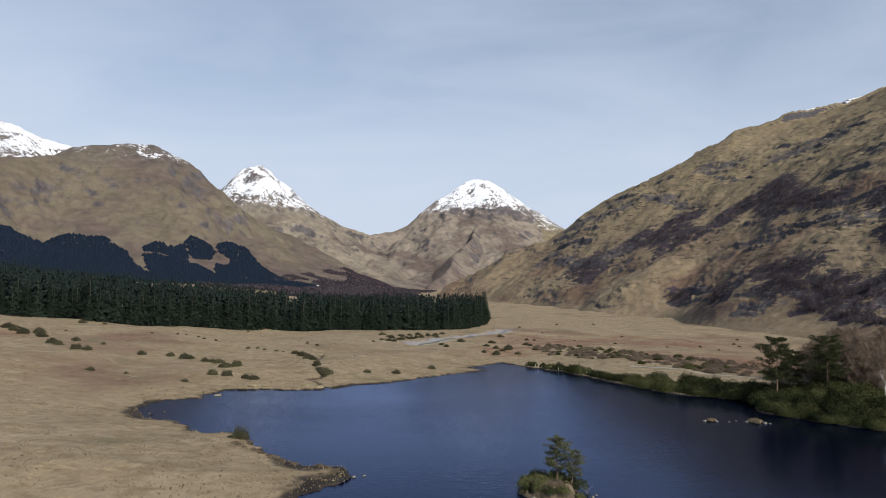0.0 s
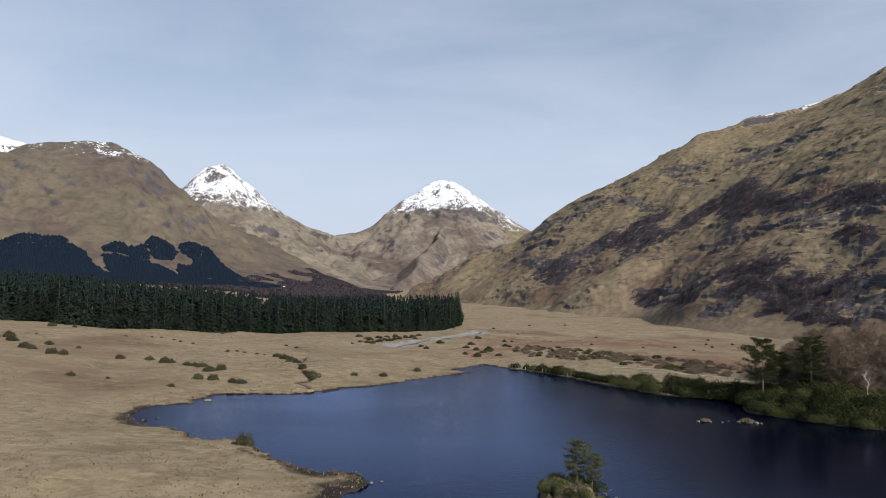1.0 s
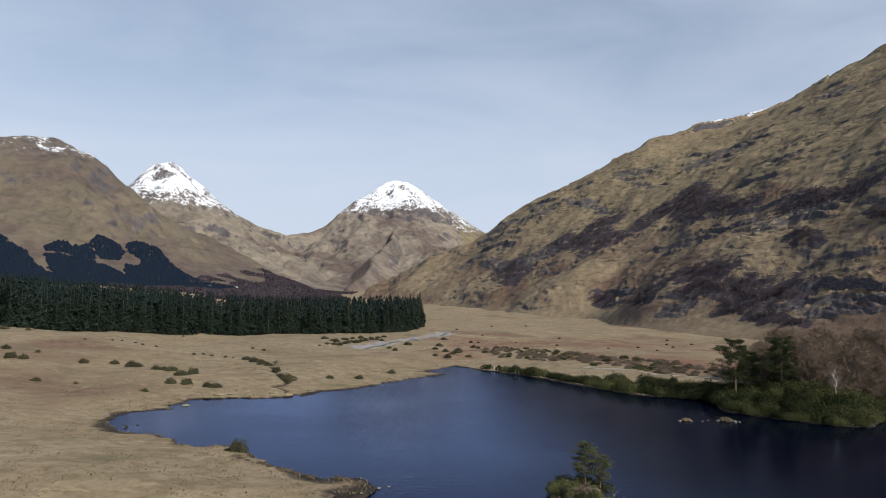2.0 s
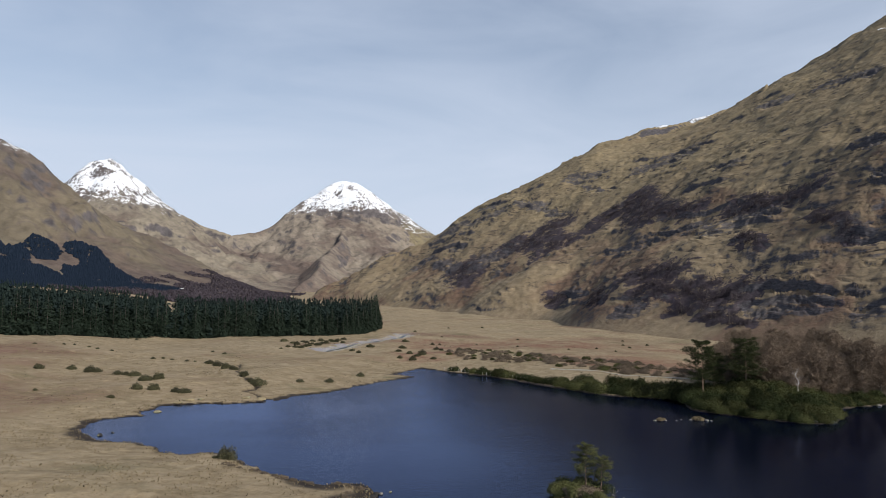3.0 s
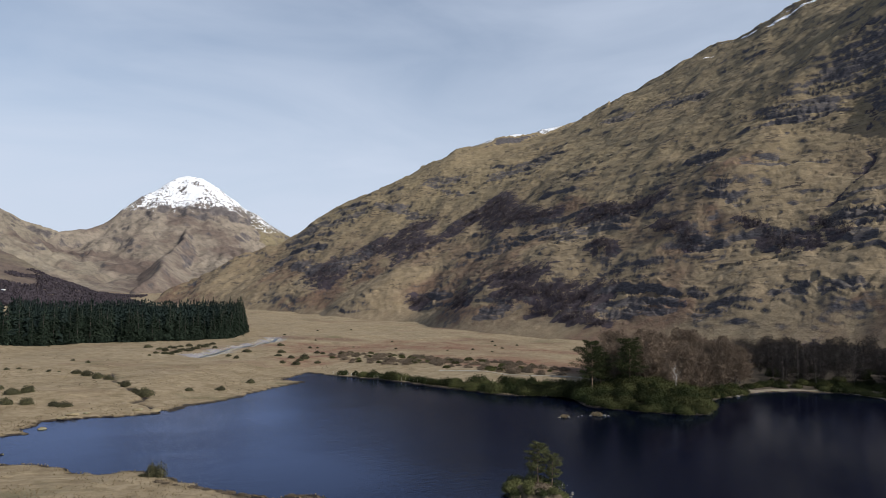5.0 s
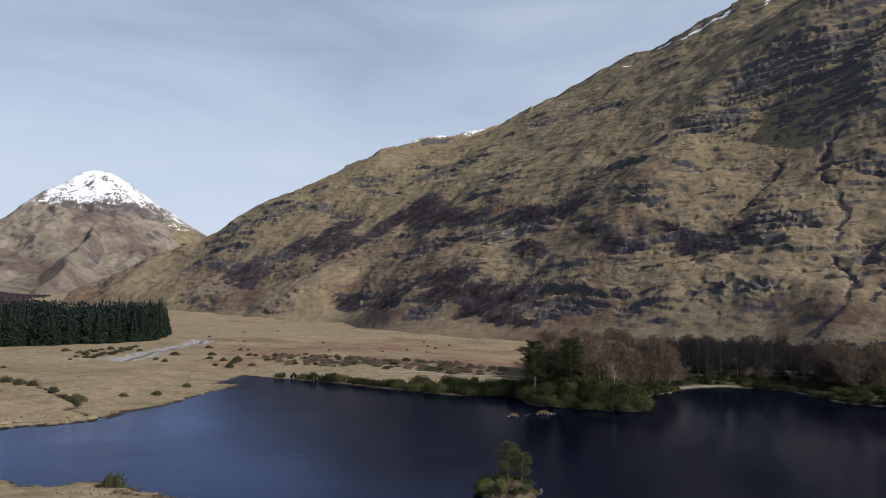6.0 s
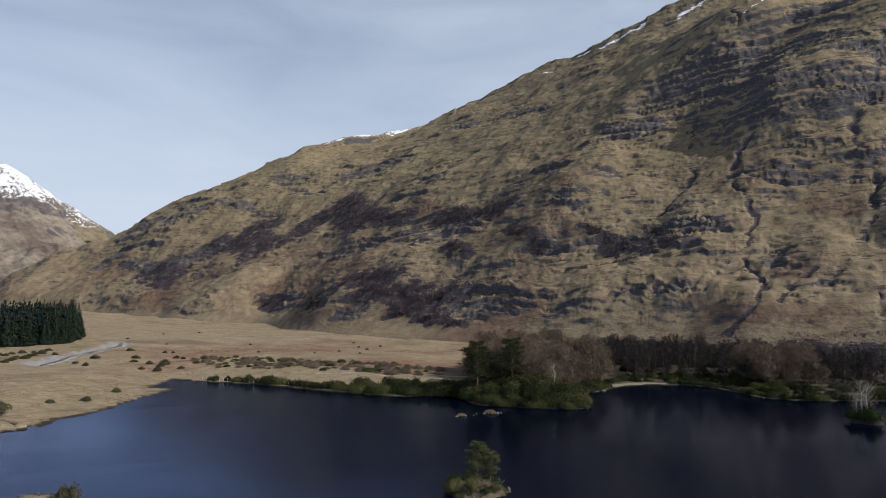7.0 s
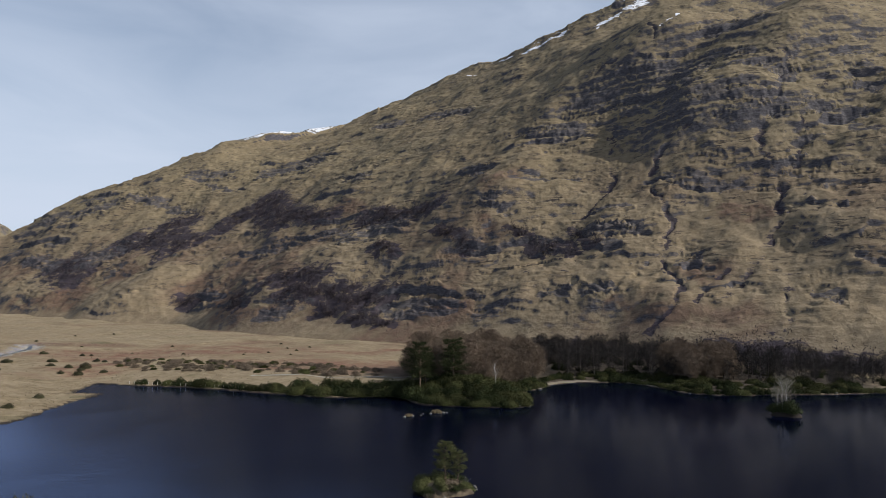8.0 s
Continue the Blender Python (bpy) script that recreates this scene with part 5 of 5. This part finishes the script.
# ---- the islet and the small island ----
spread_copies([pine(np.random.default_rng(15), 8.0, "slender Scots pine on a tiny islet", 0.3, 42, 0.8)], [(19.3, 115.2, 1.0)], rng, 0.2, 1, 1)
spread_copies([pine(np.random.default_rng(16), 5.6, "small leaning pine on a tiny islet", 0.9, 34, 0.9)], [(21.6, 114.0, 1.0)], rng, 0.2, 1, 1)
isle_bush = [leafy_bush(np.random.default_rng(100 + k), "islet_bush", "yellow-green evergreen bush crowding a rocky islet", "islet bushes", m, 4.2, 2.5, 2400, 0.2, 7) for k, m in enumerate((RHODO, PINE))]
spread_copies(isle_bush, [(15.2, 116.6, 0.9), (17.2, 118.0, 1.0), (20.0, 117.6, 1.05), (22.6, 115.8, 0.95), (23.4, 113.6, 0.85), (14.4, 114.4, 0.75), (22.0, 111.9, 0.7), (15.5, 112.2, 0.62), (17.2, 110.9, 0.6), (19.8, 110.6, 0.62), (16.4, 114.2, 0.7)], rng, 0.15, 1, 1.1)
spread_copies([leafy_bush(np.random.default_rng(104), "islet_heath", "dry brown heather on the islet's crown", "", HEATHTWIG, 4.6, 1.0, 2600, 0.18, 9)], [(18.3, 113.0, 1.0)], rng, 0.1)
spread_copies([bare_tree(np.random.default_rng(105), "dead_tree", "pale dead sapling at the islet's edge", "dead tree", "", 3.4, TWIG, WHITEBARK, 8, 0.3, 0.35, 4, 0.9, False)], [(24.2, 114.6, 1.0)], rng, 0.1)
spread_copies([leafy_bush(np.random.default_rng(106), "island_bush", "green bush covering a small lake island", "island bushes", RHODO, 6.5, 4.4, 2600, 0.32, 8)], [(166.0, 106.5, 1.15), (170.5, 109.0, 0.95), (165.5, 111.0, 0.8)], rng, 0.2)
spread_copies([bare_tree(np.random.default_rng(107 + k), "dead_tree", "pale leafless tree on the small island", "dead tree", "island trees", h, PALETWIG, WHITEBARK, 26, 0.26, 0.25, 16, 0.9, False) for k, h in ((0, 11.0), (1, 9.0))], [(167.5, 109.6, 1.0), (169.6, 108.6, 0.95), (166.2, 110.4, 0.8)], rng, 0.2)

# ---- stones ----
stones = [boulder(np.random.default_rng(110 + k), "boulder", "pale grey boulder lying at the waterline", "lake boulders", 0.8) for k in range(3)]
rocks = [(24.6, 112.4, 0.35), (23.6, 111.2, 0.35), (25.4, 113.4, 0.3), (15.0, 110.9, 0.5), (17.6, 110.4, 0.4), (119.5, 177.2, 1.3), (121.5, 178.0, 1.0), (117.6, 177.2, 0.8), (115, 177.6, 0.9), (123.8, 180.2, 0.9),
         (152, 206, 1.1), (157, 207.5, 0.9), (147, 203.5, 0.9), (164, 206.8, 1.0), (70.2, 186, 0.6), (71.5, 187, 0.5), (73.2, 185.6, 0.7), (76.5, 185.2, 0.4), (81.4, 186, 0.6), (83.5, 184.6, 0.8), (85.4, 184.4, 0.8), (86.6, 183.9, 0.5), (79, 187, 0.35),
         (209, 141, 1.0), (213, 138.6, 0.8), (246, 117, 1.0), (199.5, 157.5, 0.7), (-14.5, 121.5, 0.5), (-16, 118.6, 0.4), (-12.8, 122.5, 0.35)]
spots = np.array(rocks)
for k, (x, y, s) in enumerate(rocks):
    ob = stones[k] if k < 3 else stones[k % 3].copy()
    if k >= 3:
        scene.collection.objects.link(ob)
    ob.matrix_basis = turned(x, y, max(0.0, float(surf(x, y)[0])) + 0.12 * s, k * 1.3, s)
turf = [boulder(np.random.default_rng(140 + k), "turf_block", "pale grassy turf block fallen from the peat bank", "turf blocks", 1.0, TURF, 0.42) for k in range(2)]
for k, (x, y) in enumerate([(-67.6, 213.6), (-64.8, 228.7), (-62.2, 232.4), (-58.6, 233.7), (-45.4, 236.2), (-40.6, 235.0)]):
    ob = turf[k] if k < 2 else turf[k % 2].copy()
    if k >= 2:
        scene.collection.objects.link(ob)
    ob.matrix_basis = turned(x, y, max(0.0, float(surf(x, y)[0])) + 0.1, k * 1.9, 1.1 + 0.35 * (k % 3), 0.8)
wet = [boulder(np.random.default_rng(145 + k), "wet_stone", "black wet stone standing out of the shallows", "shore stones", 0.5, WETSTONE, 0.7) for k in range(2)]
for k, (x, y) in enumerate([(-16.9, 122.3), (-15.7, 119.8), (-16.3, 118.5), (-17.6, 117.8), (-15.3, 121.2), (-73.6, 179.3), (-71.7, 182.5)]):
    ob = wet[k] if k < 2 else wet[k % 2].copy()
    if k >= 2:
        scene.collection.objects.link(ob)
    ob.matrix_basis = turned(x, y, max(0.0, float(surf(x, y)[0])) + 0.05, k * 2.3, 0.7 + 0.25 * (k % 3))
reed = [leafy_bush(np.random.default_rng(120), "sedge_clump", "dry sedge clump on a lake rock", "rock sedges", REED, 3.2, 1.1, 2200, 0.22, 5)]
for x, y, s in ((72.2, 186.2, 0.8), (83.6, 185.4, 1.1)):
    ob = reed[0] if x < 80 else reed[0].copy()
    if x > 80:
        scene.collection.objects.link(ob)
    ob.matrix_basis = turned(x, y, 0.15, x, s)

# ---- beach, road, river, fence ----
def ribbon(name, line, widths, material, label, category, lift=0.06, pieces=10, follow=None, cross=5):
    """A strip that lies on the ground along a line in plan."""
    pts, wid = [], []
    for k in range(len(line) - 1):
        for q in np.arange(pieces) / pieces:
            pts.append(np.array(line[k][:2]) * (1 - q) + np.array(line[k + 1][:2]) * q)
            wid.append(widths[k] * (1 - q) + widths[k + 1] * q)
    pts, wid = np.array(pts + [line[-1][:2]], float), np.array(wid + [widths[-1]])
    for _ in range(pieces // 2):
        pts[1:-1] = (pts[:-2] + 2 * pts[1:-1] + pts[2:]) / 4
    d = np.gradient(pts, axis=0)
    d /= np.linalg.norm(d, axis=1)[:, None]
    side = np.stack([-d[:, 1], d[:, 0]], -1)
    wob = 1 + 0.25 * fbm(np.arange(len(pts)) / 6.0, np.zeros(len(pts)), 3, 5)
    cols = np.linspace(-0.5, 0.5, cross)
    p = pts[:, None, :] + side[:, None, :] * (cols[None, :] * (wid * wob)[:, None])[..., None]
    z = (land(p[..., 0], p[..., 1]) if follow is None else follow(p[..., 0], p[..., 1])) + lift
    n, m = z.shape
    i = np.arange(n * m).reshape(n, m)
    f = np.stack([i[:-1, :-1], i[:-1, 1:], i[1:, 1:], i[1:, :-1]], -1).reshape(-1, 4)
    return tagged(new(name, mesh_of(name, np.dstack([p, z]).reshape(-1, 3), f, material, True)), label, category, kind="structure")


ribbon("beach", [(160, 209.5), (176, 214.5), (188, 216.5), (200, 214.6), (210, 208.2), (217, 198.5), (214, 186), (209, 175)], [2.5, 3.5, 4.0, 4.0, 3, 2.2, 1.2, 0.8], SAND, "pale narrow sandy beach at the lake's edge", "beach", 0.08,
       follow=lambda x, y: np.maximum(land(x, y), 0.02))
ribbon("road", [(84, 308), (90, 301), (104, 286), (121, 275), (137, 264), (148, 256)], [2.6] * 6, ROADTOP, "pale single-track road behind the shoreline shrubs", "road", 0.14)
ribbon("river", RIVER_LINE, [1.0, 2.0, 2.0, 2.6, 2.4, 2.6, 2.0], RIVER, "shallow stony river crossing the moor", "river", 0.0,
       follow=lambda x, y: base_height(x, y) * 0 + 2.0 + 0.011 * np.maximum(0, y - 150) + 0.013 * np.maximum(0, y - 520) + fbm(x / 85, y / 85, 4, 11) * (0.9 + 0.0016 * np.hypot(x, y)) - 0.75)

fence = empty_thing("fence", "weathered wooden post fence along the lake shore", "fence")
line = [(38, 330), (44, 320), (50, 311), (56, 300), (61, 290), (66, 278)]
post = Soup()
post.tube((0, 0, -0.4), (0, 0, 1.25), 0.09, 0.08, 5)
post_mesh = post.mesh("post", POSTWOOD)
tops = []
for k in range(26):
    w = k / 25 * (len(line) - 1)
    i = min(len(line) - 2, int(w))
    x, y = [line[i][a] + (line[i + 1][a] - line[i][a]) * (w - i) for a in (0, 1)]
    z = max(0.1, float(land(x + 1.0, y)))
    p = part_of("post", post_mesh, fence)
    p.matrix_basis = turned(x + 1.0, y, z, k)
    tops.append((x + 1.0, y, z))
for rise in (0.55, 1.1):
    wire = Soup()
    for a, b in zip(tops, tops[1:]):
        wire.tube((a[0], a[1], a[2] + rise), (b[0], b[1], b[2] + rise), 0.012, 0.012, 3)
    part_of("wire", wire.mesh("wire", GREYBARK), fence, "thin rusty fence wire")

# ---- tussocks and river stones: too many to count ----
def tuft_field(name, xs, ys, size, label, category, material=TUSSOCK, blades=5):
    z = land(xs, ys)
    ok = z > 0.15
    xs, ys, z = xs[ok], ys[ok], z[ok]
    s = Soup()
    sz = size * (0.5 + rng.random(len(xs)))
    for k in range(blades):
        a = rng.random(len(xs)) * 6.283
        lean = 0.45 * sz
        foot = np.stack([xs, ys, z - 0.05], -1)
        tip = np.stack([xs + np.cos(a) * lean, ys + np.sin(a) * lean, z + sz * (0.5 + 0.5 * rng.random(len(xs)))], -1)
        w = np.stack([-np.sin(a), np.cos(a), 0 * a], -1) * (0.2 * sz)[:, None]
        s.quads(np.stack([foot - w, foot + w, tip + w * 0.5, tip - w * 0.5], 1))
    return tagged(new(name, s.mesh(name, material)), label, category, kind="stuff")


n = 42000
tx = rng.uniform(-150, 40, n)
ty = rng.uniform(96, 360, n)
clumpy = fbm(tx / 16, ty / 16, 3, 130) > -0.15
tuft_field("grass_tussocks", tx[clumpy], ty[clumpy], 0.24, "pale dry grass tussocks all over the moor", "grass")
t = rng.random(1500) * (len(WEST_SHORE) - 1)
t = t[fbm(t * 1.5, t * 0, 3, 131) > 0.05]
i = np.minimum(t.astype(int), len(WEST_SHORE) - 2)
wa = np.array(WEST_SHORE, float)
edge = wa[i] + (wa[i + 1] - wa[i]) * (t - i)[:, None] + rng.normal(size=(len(t), 2)) * 1.3 + np.array([-1.2, 0.6])
tuft_field("shore_sedge", edge[:, 0], edge[:, 1], 0.3, "pale sedge tufts fringing the lake's peat bank", "sedge", REED)
n = 2400
t = rng.random(n) * 6
i = t.astype(int)
ra = np.array(RIVER_LINE, float)
bed = ra[i] + (ra[i + 1] - ra[i]) * (t - i)[:, None] + rng.normal(size=(n, 2)) * 4.0
bz = land(bed[:, 0], bed[:, 1])
cobbles = Soup()
size = 0.25 + 0.5 * rng.random(n) ** 2
for k in range(4):
    a0, a1 = k * 1.5708, (k + 1) * 1.5708
    p = np.stack([bed[:, 0] + np.cos(a0) * size, bed[:, 1] + np.sin(a0) * size, bz - 0.1], -1)
    q = np.stack([bed[:, 0] + np.cos(a1) * size, bed[:, 1] + np.sin(a1) * size, bz - 0.1], -1)
    mid = np.stack([bed[:, 0], bed[:, 1], bz + size * 0.55], -1)
    cobbles.quads(np.stack([p, q, mid * 0.75 + q * 0.25, mid * 0.75 + p * 0.25], 1))
tagged(new("river_cobbles", cobbles.mesh("river_cobbles", ROADTOP)), "pale cobbles along the river's gravel bars", "stones", kind="stuff")
hx, hy = rng.uniform(-230, 150, 9000), rng.uniform(96, 480, 9000)
patchy = (fbm(hx / 34, hy / 34, 4, 132) > 0.22) & (shore_distance(hx, hy) > 2)
tuft_field("heather_tufts", hx[patchy], hy[patchy], 0.30, "low dark heather tufts scattered over the moor", "heather", DARKHEATH, 7)

# ---- two cottages far down the valley ----
ROOFTOP, LIMEWASH = stone_material("pale_slate", (0.30, 0.30, 0.31), (0.45, 0.45, 0.46)), stone_material("limewash", (0.55, 0.54, 0.5), (0.7, 0.69, 0.66))
for x, y, turn in ((-361.0, 1661.0, 0.4), (-303.0, 1672.0, 0.2)):
    cottage = empty_thing("cottage", "small white cottage with a grey pitched roof", "house", "valley cottages")
    wall, roof = Soup(), Soup()
    c = np.array([(-6, -3.2), (6, -3.2), (6, 3.2), (-6, 3.2)], float)
    for (ax, ay), (bx, by) in zip(c, np.roll(c, -1, 0)):
        wall.quads([[(ax, ay, -4), (bx, by, -4), (bx, by, 3.2), (ax, ay, 3.2)]])
    for s in (-6, 6):
        wall.quads([[(s, -3.2, 3.2), (s, 3.2, 3.2), (s, 0.05, 6.0), (s, -0.05, 6.0)]])
    for s in (-1, 1):
        for lift in (0.0, 0.25):
            roof.quads([[(-6.5, s * 3.7, 2.9 + lift), (6.5, s * 3.7, 2.9 + lift), (6.5, 0, 6.1 + lift), (-6.5, 0, 6.1 + lift)]])
        roof.quads([[(-6.5, s * 3.7, 2.9), (6.5, s * 3.7, 2.9), (6.5, s * 3.7, 3.15), (-6.5, s * 3.7, 3.15)]])
    part_of("wall", wall.mesh("cottage_wall", LIMEWASH), cottage)
    part_of("roof", roof.mesh("cottage_roof", ROOFTOP), cottage, "grey slate roof")
    base = max(float(land(x, y)), float(hill_fn(np.array([x]), np.array([y]))[0]))
    cottage.matrix_basis = turned(x, y, base + 1.0, turn)
